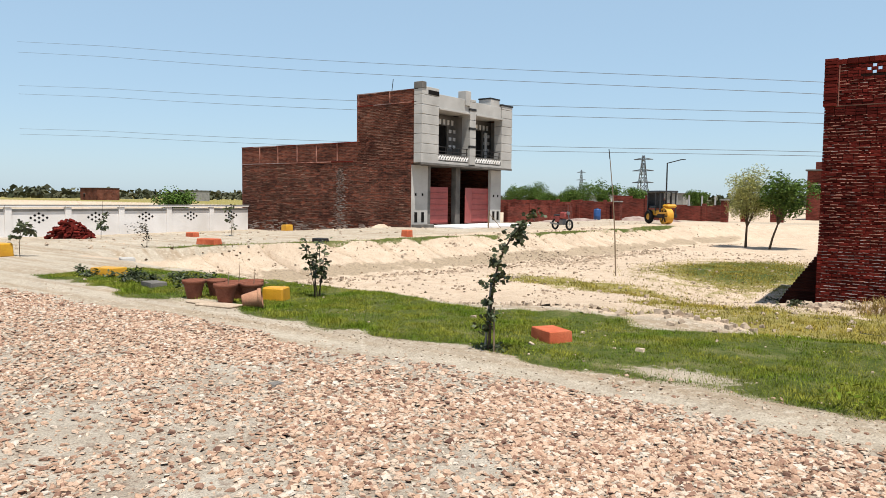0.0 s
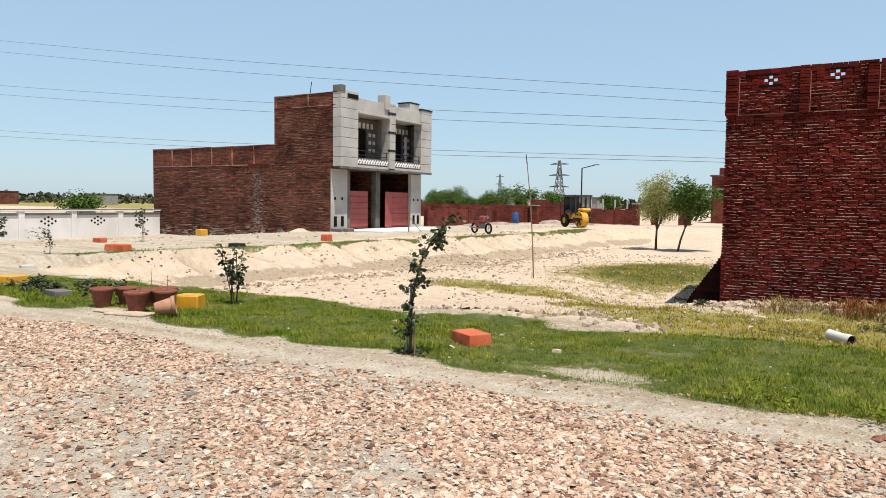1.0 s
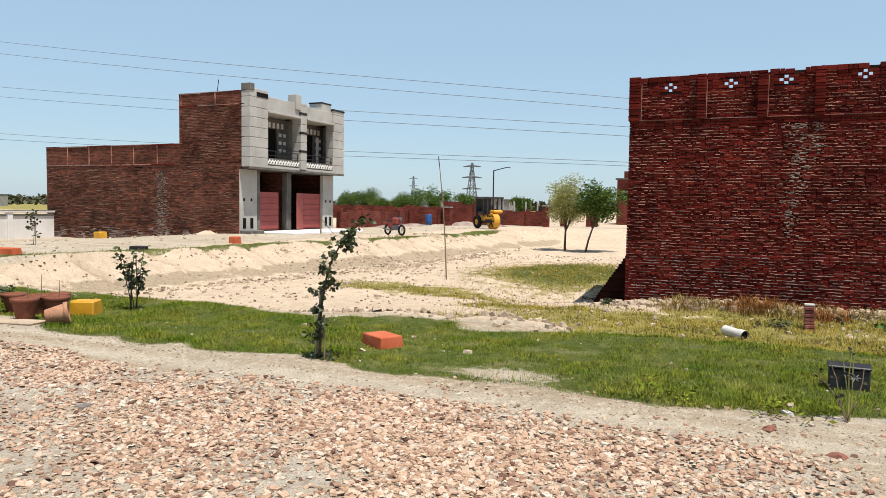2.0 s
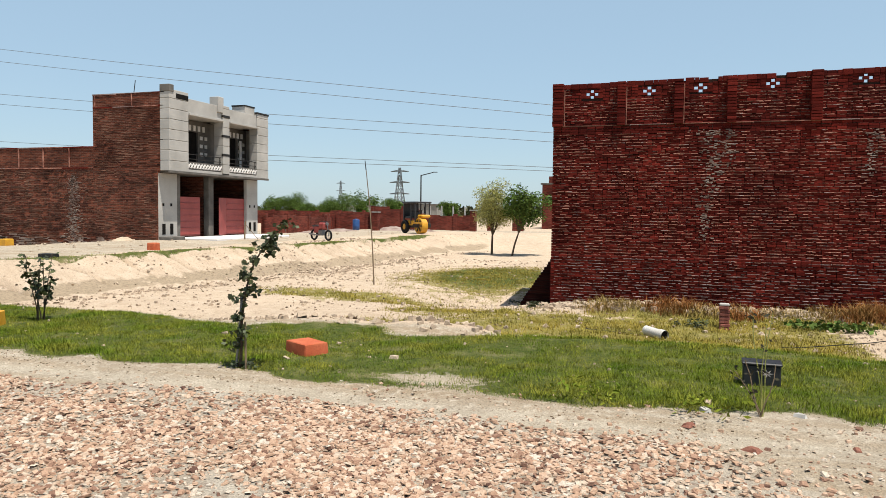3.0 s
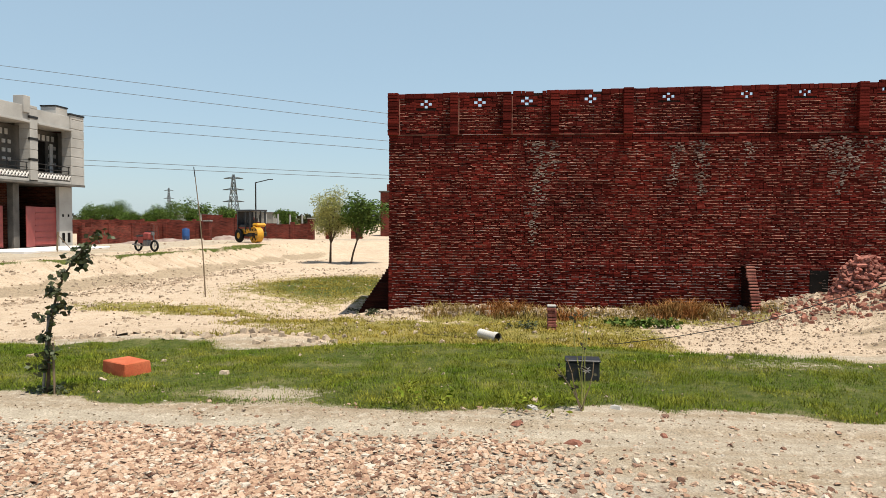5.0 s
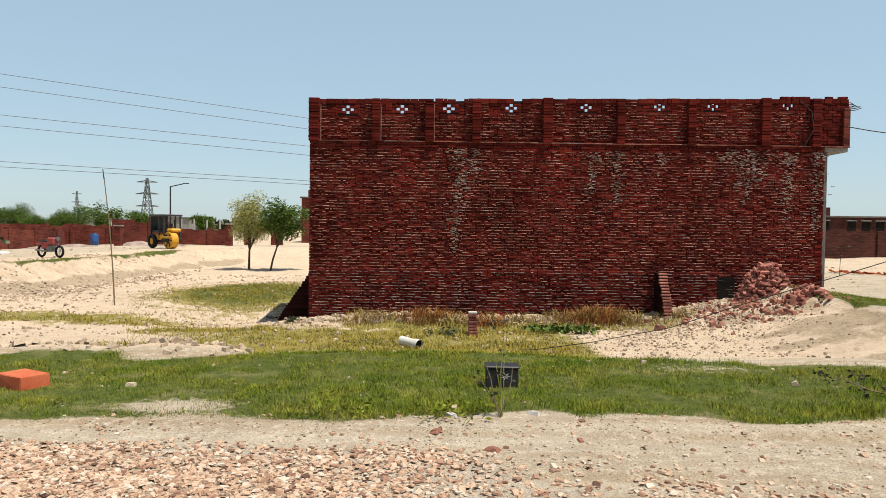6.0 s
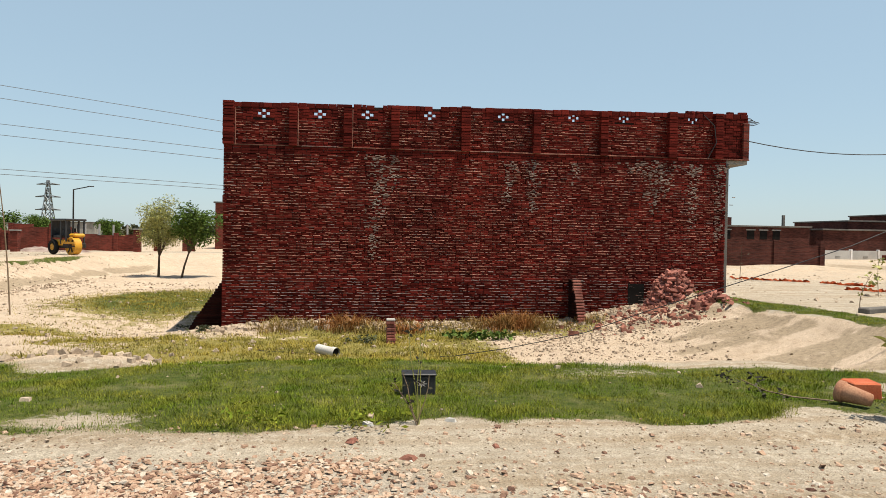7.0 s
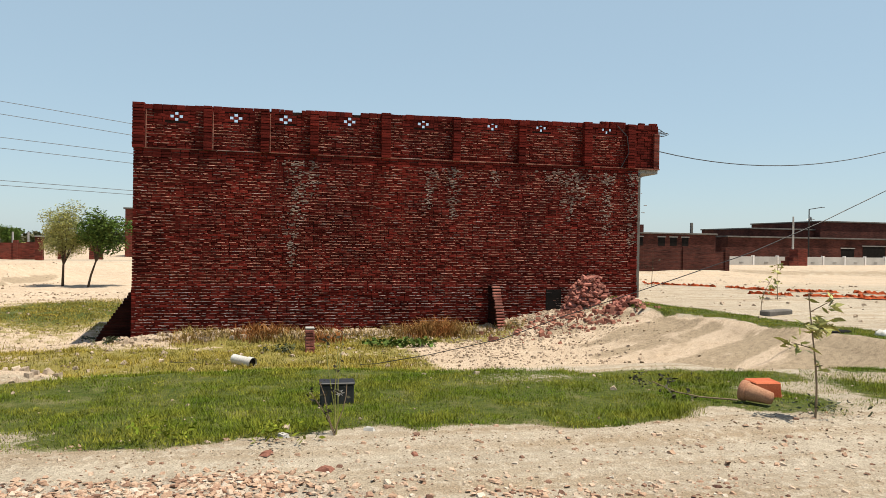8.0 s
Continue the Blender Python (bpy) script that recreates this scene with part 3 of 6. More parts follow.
    for p0, p1 in pils:
        for c in range(n_courses):
            z0 = -1.95 + c * COURSE
            if SLAB + 0.13 < z0 and z0 + COURSE < rim(p0) + 0.035:
                yy = H2Y0 - 0.11 + rng.normal(0, 0.006)
                brick_faces(verts, faces, p0 + rng.normal(0, 0.004), p1 + rng.normal(0, 0.004), yy, H2Y0 + 0.085, z0, z0 + COURSE - 0.013)
    # coping course that follows the slightly rising edge
    x = H2X0 - 0.01
    while x < H2X1 + 0.7:
        ln = LONG * rng.choice((0.5, 1, 1, 1))
        if rng.rand() > 0.04:
            brick_faces(verts, faces, x, x + ln - 0.008, H2Y0 + 0.085 + rng.normal(0, 0.01), H2Y0 + 0.215, rim(x) - 0.135, rim(x) + rng.normal(0, 0.006))
        x += ln
    for x in (-3.29, -1.54, 0.01):
        part("mortar_line", box(x, x + 0.022, H2Y0 + 0.075, H2Y0 + 0.12, SLAB + 0.16, rim(x) - 0.15), M_MORTAR_PALE, h)
    for v in vents:
        for i in range(3):
            for j in range(5):
                if (i, j) in ((1, 1), (0, 2), (2, 2), (1, 3)):
                    continue
                a, z0 = v - 0.30 + j * 0.12, vz(v) - 0.123 + i * COURSE
                brick_faces(verts, faces, a - 0.012, a + 0.132, H2Y0 + 0.10 + rng.normal(0, 0.006), H2Y0 + 0.21, z0, z0 + COURSE - 0.006)
    # mortar squeezed out of the bed joints
    gv, gf = [], []
    for k in range(22000):
        x, c = rng.uniform(H2X0, H2X1 - 0.3), rng.randint(0, n_courses)
        z = -1.95 + c * COURSE - 0.0135
        if z > SLAB - 0.1 and not SLAB + 0.25 < z < rim(x) - 0.1 or any(abs(x + 0.1 - v) < 0.6 and abs(z - vz(v)) < 0.2 for v in vents):
            continue
        if z < SLAB and rng.rand() > 0.5 + 0.9 * vn(np.array([x]), np.array([z * 4]), 1.7, 71)[0]:
            continue
        y = H2Y0 + (0.10 if z > SLAB else 0.0) - (0.035 if z < 0.34 else 0.0)
        low = z < 0.34 and rng.rand() < 0.75 or rng.rand() < 0.12
        zz = z + rng.normal(0, 0.006)
        brick_faces(gv if low else mv, gf if low else mf, x, x + 0.03 + 0.17 * rng.rand() ** 2, y - 0.002 - 0.019 * rng.rand(), y + 0.05, zz, zz + 0.008 + 0.013 * rng.rand())
    raw("mortar_rest", mv, mf, M_MORTAR_PALE, h, "pale mortar squeezed from the joints", "stuff")
    raw("mortar_rest", gv, gf, M_MORTAR_GREY, h, "grey salt-stained mortar squeezed from the joints", "stuff")
    raw("brick_rest", verts, faces, M_BRICK, h, "rough red brick courses with recessed joints", "stuff")
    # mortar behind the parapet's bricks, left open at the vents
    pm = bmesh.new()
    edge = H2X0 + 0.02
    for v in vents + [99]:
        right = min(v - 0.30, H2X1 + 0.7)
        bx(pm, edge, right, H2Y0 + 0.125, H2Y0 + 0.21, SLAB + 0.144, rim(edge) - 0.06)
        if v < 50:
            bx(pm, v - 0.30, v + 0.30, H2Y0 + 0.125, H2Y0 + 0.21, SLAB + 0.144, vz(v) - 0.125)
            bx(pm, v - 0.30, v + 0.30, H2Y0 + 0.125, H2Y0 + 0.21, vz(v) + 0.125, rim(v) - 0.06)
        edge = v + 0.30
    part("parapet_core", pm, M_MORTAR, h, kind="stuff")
    x = H2X0 - 0.02
    while x < H2X1 + 0.7:
        ln = rng.uniform(0.4, 1.9)
        led = box(x, min(x + ln, H2X1 + 0.74) - 0.01, H2Y0 - 0.025 + rng.normal(0, 0.008), H2Y0 + 0.12, SLAB + 0.128 + rng.normal(0, 0.006), SLAB + 0.153, 0.006)
        part("slab_ledge", led, (M_MORTAR_PALE, M_MORTAR_PALE, M_STREAK, M_MORTAR_GREY)[rng.randint(4)], h, "thin mortar ledge under the parapet")
        x += ln
    for k in range(6):
        a = Vector((H2X1 + 0.5 + 0.04 * k, H2Y0 + 0.15 + 0.05 * (k % 3), rim(H2X1) - 0.12 - 0.04 * k))
        part("starter_bar", rod_path(bmesh.new(), [a, a + Vector((0.3, 0.0, 0.03)), a + Vector((0.42 + 0.05 * (k % 2), -0.03, -0.06 + 0.03 * k))], 0.014, 0.01, 5), M_IRON, h)
    for k in range(9):
        x = rng.uniform(9.8, H2X1 + 0.6)
        q = bmesh.new()
        bx(q, -0.11, 0.11, -0.05, 0.05, 0, 0.07, 0.008, Matrix.Translation((x, H2Y0 + 0.15, rim(x) - 0.005)) @ Matrix.Rotation(rng.uniform(-0.5, 0.5), 4, "Z"))
        part("brick", q, M_BRICK_PART, h)
    me_cache = {}
    for a, b, yy, z0, z1 in parts:
        key = round((b - a) / 0.01)
        if key not in me_cache:
            v, f = [], []
            brick_faces(v, f, 0, b - a, 0, 0.11, 0, COURSE - 0.013)
            me = bpy.data.meshes.new("brick")
            me.from_pydata(v, [], f)
            me.materials.append(M_BRICK_PART)
            me_cache[key] = me
        ob = new("brick", me_cache[key])
        ob.parent = h
        ob.location = (a, yy, z0)
    # cement splashes that ran down below the slab
    for cx, w, zt, zb in ((0.75, 0.5, 3.9, 2.2), (1.2, 0.25, 3.85, 2.9), (4.6, 0.3, 3.8, 2.6), (5.3, 0.35, 3.85, 2.3), (6.6, 0.25, 3.8, 3.2), (9.2, 0.9, 3.95, 2.9), (9.0, 0.3, 3.0, 2.4), (10.3, 0.35, 3.9, 1.9), (11.2, 0.35, 3.9, 1.6), (8.5, 0.5, 3.9, 3.6), (0.6, 0.3, 2.2, 0.9)):
        v, f = [], []
        for k in range(int((zt - zb) * w * 190)):
            u = rng.rand() ** 1.4
            z = -1.95 + round((zt - (zt - zb) * u + 1.95) / COURSE) * COURSE + rng.uniform(-0.02, 0.05)
            x = cx + rng.normal(0, 0.42) * w * (1 - 0.4 * u)
            brick_faces(v, f, x, x + rng.uniform(0.02, 0.11), H2Y0 - 0.017 - rng.rand() * 0.006, H2Y0 + 0.02, z, z + rng.uniform(0.012, 0.036))
        raw("cement_splash", v, f, M_RUNOFF, h, "grey cement dried on the bricks", "stuff")
    return h


build_house_east()


# ---- two-storey house across the side road ----
def build_house_west():
    X, Y0, Y1, XB, XM, ZT = -24.5, 30.45, 39.52, -39.75, -29.25, 7.5
    XL = -25.2
    h = root("shop_house", "two-storey brick house with pale rendered balcony front", "house")
    part("side_wall", box(XM, XL, Y0, Y0 + 0.23, -1.0, ZT), M_FARBRICK, h, "bare weathered brick side wall")
    part("side_wall", box(XL - 0.05, X + 0.0, Y0 + 0.001, Y0 + 0.22, 3.55, ZT), M_FARBRICK, h)
    part("side_wall", box(XB, XM - 0.004, Y0 + 0.012, Y0 + 0.23, -1.2, 4.82), M_FARBRICK, h)
    part("rear_wall", box(XB, XB + 0.23, Y0 + 0.235, Y1, -1.2, 4.82), M_FARBRICK, h)
    part("rear_wall", box(XM, XM + 0.23, Y0 + 0.235, Y1, 3.7, ZT), M_FARBRICK, h)
    part("far_wall", box(XB + 0.24, XL, Y1 - 0.23, Y1, -1.0, 4.8), M_FARBRICK, h)
    part("far_wall", box(XM + 0.24, X - 0.4, Y1 - 0.23, Y1 - 0.002, 4.804, ZT - 0.2), M_FARBRICK, h)
    part("roof_slab", box(XB + 0.2, XM, Y0 + 0.2, Y1 - 0.2, 3.62, 3.76), M_CEMENT, h)
    part("roof_slab", box(XM + 0.2, X - 0.5, Y0 + 0.2, Y1 - 0.2, 6.6, 6.74), M_CEMENT, h)
    part("floor_slab", box(XM + 0.2, X - 0.004, Y0 + 0.21, Y1 - 0.24, 3.46, 3.6), M_CEMENT_DARK, h)
    # mortar bands and pilaster strips of the bare walls
    for x0, x1, z in ((XB, XM, 3.70), (XM, X - 0.3, 6.79), (XB, XM, 4.80), (XM, X - 0.2, ZT - 0.03)):
        x = x0
        while x < x1:
            q = min(x + random.uniform(0.8, 2.4), x1)
            part("mortar_band", box(x, q - 0.03, Y0 - 0.03, Y0 + 0.1, z + random.uniform(-0.02, 0.01), z + 0.04), random.choice((M_MORTAR_PALE, M_MORTAR_GREY, M_BRICK)), h)
            x = q
    for x in (-37.9, -36.13, -34.33, -32.62, -30.84):
        part("pilaster_strip", box(x - 0.025, x + 0.03, Y0 - 0.03, Y0 + 0.1, 3.76, 4.8), M_MORTAR_PALE, h)
    for x in (-29.1, -26.75):
        part("pilaster_strip", box(x - 0.025, x + 0.03, Y0 - 0.03, Y0 + 0.1, 6.85, ZT - 0.04), M_MORTAR_PALE, h)
    part("starter_bar", rod(bmesh.new(), (-26.7, Y0 + 0.1, ZT), (-26.6, Y0 + 0.1, ZT + 0.65), 0.02), M_IRON, h)
    rr = np.random.RandomState(15)
    v, f = [], []
    for k in range(2600):
        low = rr.rand() < 0.68
        x = rr.uniform(XB + 0.1, -25.3) if low else rr.uniform(XM, -24.9)
        z = -0.8 + 0.082 * rr.randint(0, 54) if low else 3.76 + 0.082 * rr.randint(0, 36)
        brick_faces(v, f, x, min(x + 0.12 + 0.6 * rr.rand() ** 2, -25.22 if low else -24.75), Y0 - 0.004 - 0.012 * rr.rand(), Y0 + 0.05, z, z + 0.02 + 0.03 * rr.rand())
    raw("course_rest", v, f, M_STREAK, h, "uneven protruding brick courses", "stuff")
    v, f = [], []
    for k in range(520):
        z = -0.9 + 4.2 * rr.rand()
        x = -30.65 + rr.normal(0, 0.16 + 0.03 * (3.3 - z))
        brick_faces(v, f, x, x + rr.uniform(0.04, 0.18), Y0 - 0.016, Y0 + 0.05, z, z + rr.uniform(0.015, 0.05))
    for k in range(260):
        x, z = rr.uniform(XB + 0.1, -26), -0.9 + 1.0 * rr.rand() ** 1.5
        brick_faces(v, f, x, x + rr.uniform(0.1, 0.6), Y0 - 0.014, Y0 + 0.05, z, z + rr.uniform(0.03, 0.08))
    raw("cement_rest", v, f, M_RUNOFF, h, "grey cement run down the bricks", "stuff")
    # rendered front, upper storey
    def grooved(y0, y1, z0, z1, x0, x1, step=0.52):
        core = part("pier", box(x0, x1 - 0.04, y0 + 0.03, y1 - 0.03, z0, z1 - 0.03), M_PLASTER, h, "pale render with cut grooves")
        z = z0
        while z < z1 - 0.05:
            part("render_course", box(x0, x1, y0, y1, z, min(z + step - 0.03, z1), 0.012), M_PLASTER, core)
            z += step
    grooved(Y0 - 0.03, 31.92, 3.55, 7.62, X - 0.5, X + 0.06)
    part("pier_cap", box(X - 0.5, X + 0.1, Y0 - 0.06, 30.75, 7.5, 7.86, 0.02), M_CEMENT_DARK, h)
    # Near-black plate on the pier paints the shade of an opening.
    part("pier_opening", box(X + 0.02, X + 0.075, 30.95, 31.9, 7.22, 7.46), M_DARK, h)
    grooved(34.86, 35.46, 3.62, 7.4, X - 0.5, X + 0.1)
    for z in (4.6, 5.65, 6.75):
        part("dark_band", box(X + 0.0, X + 0.115, 34.84, 35.48, z, z + 0.13), M_IRON, h)
    part("pier_block", box(X - 0.5, X + 0.08, 34.45, 34.95, 7.0, 7.85, 0.015), M_PLASTER, h)
    grooved(38.34, Y1 + 0.04, 3.55, 7.4, X - 0.5, X + 0.06)
    part("pier_cap", box(X - 0.5, X + 0.1, 38.3, Y1 + 0.07, 7.4, 7.5, 0.01), M_IRON, h)
    part("pier_block", box(X - 1.0, X - 0.1, 37.3, 38.3, 7.0, 7.72, 0.015), M_PLASTER, h)
    part("pier_cap", box(X - 1.02, X - 0.08, 37.26, 38.34, 7.72, 7.8, 0.01), M_IRON, h)
    part("front_parapet", box(X - 0.35, X - 0.02, 31.9, 34.9, 6.62, 7.36, 0.01), M_PLASTER, h)
    part("front_parapet", box(X - 0.35, X - 0.02, 35.4, 38.4, 6.62, 7.3, 0.01), M_PLASTER, h)
    for a, b in ((31.9, 34.84), (35.48, 38.36)):
        part("sun_shade", box(X - 1.2, X + 0.16, a, b, 6.5, 6.6, 0.01), M_PLASTER, h)
        part("balcony_beam", box(X - 0.2, X + 0.04, a, b, 3.5, 3.68, 0.01), M_PLASTER, h)
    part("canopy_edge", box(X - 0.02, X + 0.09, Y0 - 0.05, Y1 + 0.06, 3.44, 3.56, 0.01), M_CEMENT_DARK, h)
    # balcony rooms, set back
    def balcony(a, b, w0, w1, e):
        xr = X - 1.3
        bb = bmesh.new()
        a0, a = a, (a if a < 33 else 35.9)
        bx(bb, xr - 0.15, xr, a, w0, 3.6, 6.5), bx(bb, xr - 0.15, xr, w0, w1, 5.9, 6.5), bx(bb, xr - 0.15, xr, w1, e, 3.6, 6.5)
        # Darker cement puts the shade of the balcony recess into the wall colour.
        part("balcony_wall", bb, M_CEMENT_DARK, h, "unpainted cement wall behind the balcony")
        a = a0
        # Near-black sheet paints the darkness of the room behind the doorway.
        part("doorway_void", box(xr - 0.17, xr - 0.1, w0 - 0.02, w1 + 0.02, 3.6, 5.97), M_DARK, h)
        # screen blocks over the doorway and beside it
        for k in range(5):
            y = w0 - 0.1 + k * 0.40
            if y < e - 0.3:
                part("screen_block", box(xr - 0.01, xr + 0.05, y, y + 0.2, 5.95, 6.25, 0.01), M_WHITE, h)
        for r in range(3):
            for k in range(2):
                y = w1 + 0.15 + k * 0.4
                if y + 0.2 < e:
                    part("screen_block", box(xr - 0.01, xr + 0.05, y, y + 0.22, 4.6 + r * 0.45, 4.8 + r * 0.45, 0.01), M_WHITE, h)
        # openwork parapet of slanted white bars with a dark backing
        part("lattice_backing", box(X - 0.08, X - 0.03, a, b, 3.68, 4.1), M_CEMENT_DARK, h)
        nb = int((b - a) / 0.24)
        for k in range(nb):
            for s in (-1, 1):
                y = a + (k + 0.5) * (b - a) / nb
                q = bmesh.new()
                bx(q, -0.02, 0.02, -0.16, 0.16, -0.03, 0.03, 0, Matrix.Translation((X - 0.015 + 0.022 * s, y, 3.89)) @ Matrix.Rotation(radians(48 * s), 4, "X"))
                part("lattice_bar", q, M_WHITE, h)
        r = bmesh.new()
        for z in (4.25, 4.5):
            rod(r, (X - 0.05, a, z), (X - 0.05, b, z), 0.022)
        for k in range(5):
            y = a + 0.1 + k * (b - a - 0.2) / 4
            rod(r, (X - 0.05, y, 4.05), (X - 0.05, y, 4.5), 0.02)
        part("railing", r, M_IRON, h, "dark iron balcony rail")
    balcony(31.92, 34.84, 33.35, 34.5, 35.9)
    balcony(35.48, 38.34, 37.1, 38.2, 39.2)
    part("balcony_side", box(X - 1.3, X - 0.5, 39.2, 39.28, 3.6, 6.5), M_CEMENT, h)
    part("board", box(X - 1.2, X - 1.15, 38.3, 38.55, 3.65, 5.8), M_WHITE, h)
    # ground floor
    grooved(Y0 + 0.04, 31.92, 0.0, 3.44, XL - 0.2, XL + 0.02, 3.5)
    grooved(38.33, Y1, 0.0, 3.44, XL - 0.2, XL + 0.02, 3.5)
    for y in (30.75, 31.35, 38.55, 39.05):
        # Near-black plates, slightly proud of the pier, paint the shade of recesses.
        part("meter_recess", box(XL + 0.0, XL + 0.034, y, y + 0.24, 0.3, 0.85), M_DARK, h)
        part("meter_recess", box(XL + 0.0, XL + 0.034, y + 0.03, y + 0.16, 1.75, 1.9), M_DARK, h)
    part("shop_pier", box(XL - 0.4, XL - 0.06, 34.7, 35.15, 0.0, 3.44, 0.01), M_CEMENT_DARK, h)
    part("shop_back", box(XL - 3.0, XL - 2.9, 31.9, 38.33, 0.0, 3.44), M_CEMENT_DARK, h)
    part("shop_divider", box(XL - 2.9, XL - 0.5, 34.8, 35.0, 0.0, 3.44), M_FARBRICK, h)
    part("jamb", box(XL - 0.3, XL - 0.05, 31.93, 32.25, 0, 3.44), M_CEMENT_DARK, h)

    def leaf(y0, y1, x, n):
        g = part("gate_leaf", box(x - 0.03, x, y0, y1, 0.16, 2.28, 0.006), M_GATE, h, "red sheet-metal gate leaf")
        for k in range(n):
            z = 0.24 + k * (2.0 / n)
            part("gate_rib", box(x - 0.004, x + 0.03, y0 + 0.05, y1 - 0.05, z, z + 0.05, 0.008), M_GATE, g)
        return g
    leaf(32.27, 34.05, XL - 0.15, 6)
    leaf(36.45, 38.3, XL - 0.15, 6)
    g = part("gate_leaf", bx(bmesh.new(), 0, 0.04, 0, 1.3, 0.16, 2.28, 0.006, Matrix.Translation((XL - 0.1, 36.42, 0)) @ Matrix.Rotation(radians(198), 4, "Z")), M_GATE, h, "red gate leaf standing ajar")
    part("ramp", box(XL, XL + 2.6, 31.8, 39.0, -0.5, 0.12, 0.05), M_WHITE, h, "pale concrete ramp before the gates")
    part("step", box(XL, XL + 0.7, 30.5, 31.7, -0.5, 0.2, 0.03), M_CEMENT_DARK, h)
    return h


build_house_west()


# ---- white boundary wall ----
def build_boundary():
    XW = -38.5
    w = root("boundary_wall", "whitewashed boundary wall with pierced brick patterns", "wall", kind="structure")
    step = 2.92
    y = 30.1
    while y > -12:
        y0 = y - step
        zb = gz(XW, (y + y0) / 2)
        p = part("wall_panel", box(XW - 0.11, XW, y0 + 0.16, y - 0.16, zb - 0.4, 0.86, 0.01), M_WHITE, w)
        part("pier", box(XW - 0.16, XW + 0.07, y0 - 0.16, y0 + 0.16, zb - 0.4, 0.93, 0.015), M_WHITE, w)
        # Grey strip, proud of the panel, paints the shade under the coping.
        part("shadow_strip", box(XW - 0.05, XW + 0.012, y0 + 0.2, y - 0.2, 0.72, 0.84), M_CEMENT, w)
        part("coping", box(XW - 0.2, XW + 0.12, y0 - 0.17, y - 0.17, 0.93, 1.04, 0.02), M_WHITE, w)
        # Near-black squares proud of the panel paint the shade of holes; nothing is pierced.
        for dy, dz in ((-0.36, 0), (-0.18, 0.11), (-0.18, -0.11), (0, 0.2), (0, 0), (0, -0.2), (0.18, 0.11), (0.18, -0.11), (0.36, 0)):
            b = bmesh.new()
            bx(b, -0.012, 0.004, -0.055, 0.055, -0.055, 0.055, 0, Matrix.Translation((XW, (y + y0) / 2 + dy * 1.1, 0.40 + dz * 1.1)) @ Matrix.Rotation(radians(45), 4, "X"))
            part("vent_hole", b, M_DARK, p)
        y -= step
    part("wall_cap", box(XW - 0.21, XW + 0.13, -12, 30.0, 1.04, 1.07), M_CEMENT, w)
    return w


build_boundary()


# ---- plants ----
def leaf_cloud(centres, radius, count, size, seed, squash=0.8, aspect=0.55):
    """Single folded leaves scattered round centres: vertices and faces."""
    r = np.random.RandomState(seed)
    v, f = [], []
    cs = np.array(centres, float)
    pick = r.randint(0, len(cs), count)
    off = r.normal(0, 1, (count, 3))
    off /= np.linalg.norm(off, axis=1)[:, None]
    off *= (radius * r.rand(count) ** 0.45)[:, None]
    off[:, 2] *= squash
    pos = cs[pick] + off
    for p in pos:
        a, t, w = r.uniform(0, 6.283), r.uniform(-0.9, 0.5), size * r.uniform(0.6, 1.3)
        d = np.array((math.cos(a) * math.cos(t), math.sin(a) * math.cos(t), math.sin(t)))
        s = np.cross(d, r.normal(0, 1, 3))
        s /= np.linalg.norm(s) + 1e-9
        k = len(v)
        v += [tuple(p), tuple(p + d * w * 0.5 + s * w * aspect * 0.5), tuple(p + d * w), tuple(p + d * w * 0.5 - s * w * aspect * 0.5)]
        f.append((k, k + 1, k + 2, k + 3))
    return v, f


def grown_tree(name, label, x, y, height, crown_r, trunk_r, leaf_mat, seed, lean=(0, 0), leaf=0.16, count=2600, fork=0.35, loose=0.55):
    r = np.random.RandomState(seed)
    t = root(name, label, "tree", x, y, gz(x, y) - 0.05)
    b = bmesh.new()
    tips, fk = [], height * fork
    base = Vector((0, 0, 0))
    mid = Vector((lean[0] * 0.5, lean[1] * 0.5, fk))
    rod_path(b, [base, Vector((lean[0] * 0.2, lean[1] * 0.2, fk * 0.5)), mid], trunk_r, trunk_r * 0.7)
    part("trunk", b, M_BARK, t)
    for k in range(7):
        a = k * 0.9 + r.uniform(-0.3, 0.3)
        rr = crown_r * r.uniform(0.4, 0.85)
        top = Vector((lean[0] + rr * math.cos(a), lean[1] + rr * math.sin(a), fk + (height - fk) * r.uniform(0.35, 0.9)))
        kn = mid.lerp(top, 0.5) + Vector((0, 0, 0.08 * height))
        lb = bmesh.new()
        rod_path(lb, [mid, kn, top], trunk_r * 0.5, trunk_r * 0.12, 5)
        for j in range(3):
            q = kn.lerp(top, r.uniform(0.2, 1)) + Vector(r.normal(0, crown_r * 0.28, 3))
            rod(lb, kn, q, trunk_r * 0.2, trunk_r * 0.05, 4)
            tips.append(tuple(q))
        part("limb", lb, M_BARK, t)
        tips.append(tuple(top))
    v, f = leaf_cloud(tips, crown_r * loose, count, leaf, seed)
    raw("crown", v, f, leaf_mat, t)
    return t


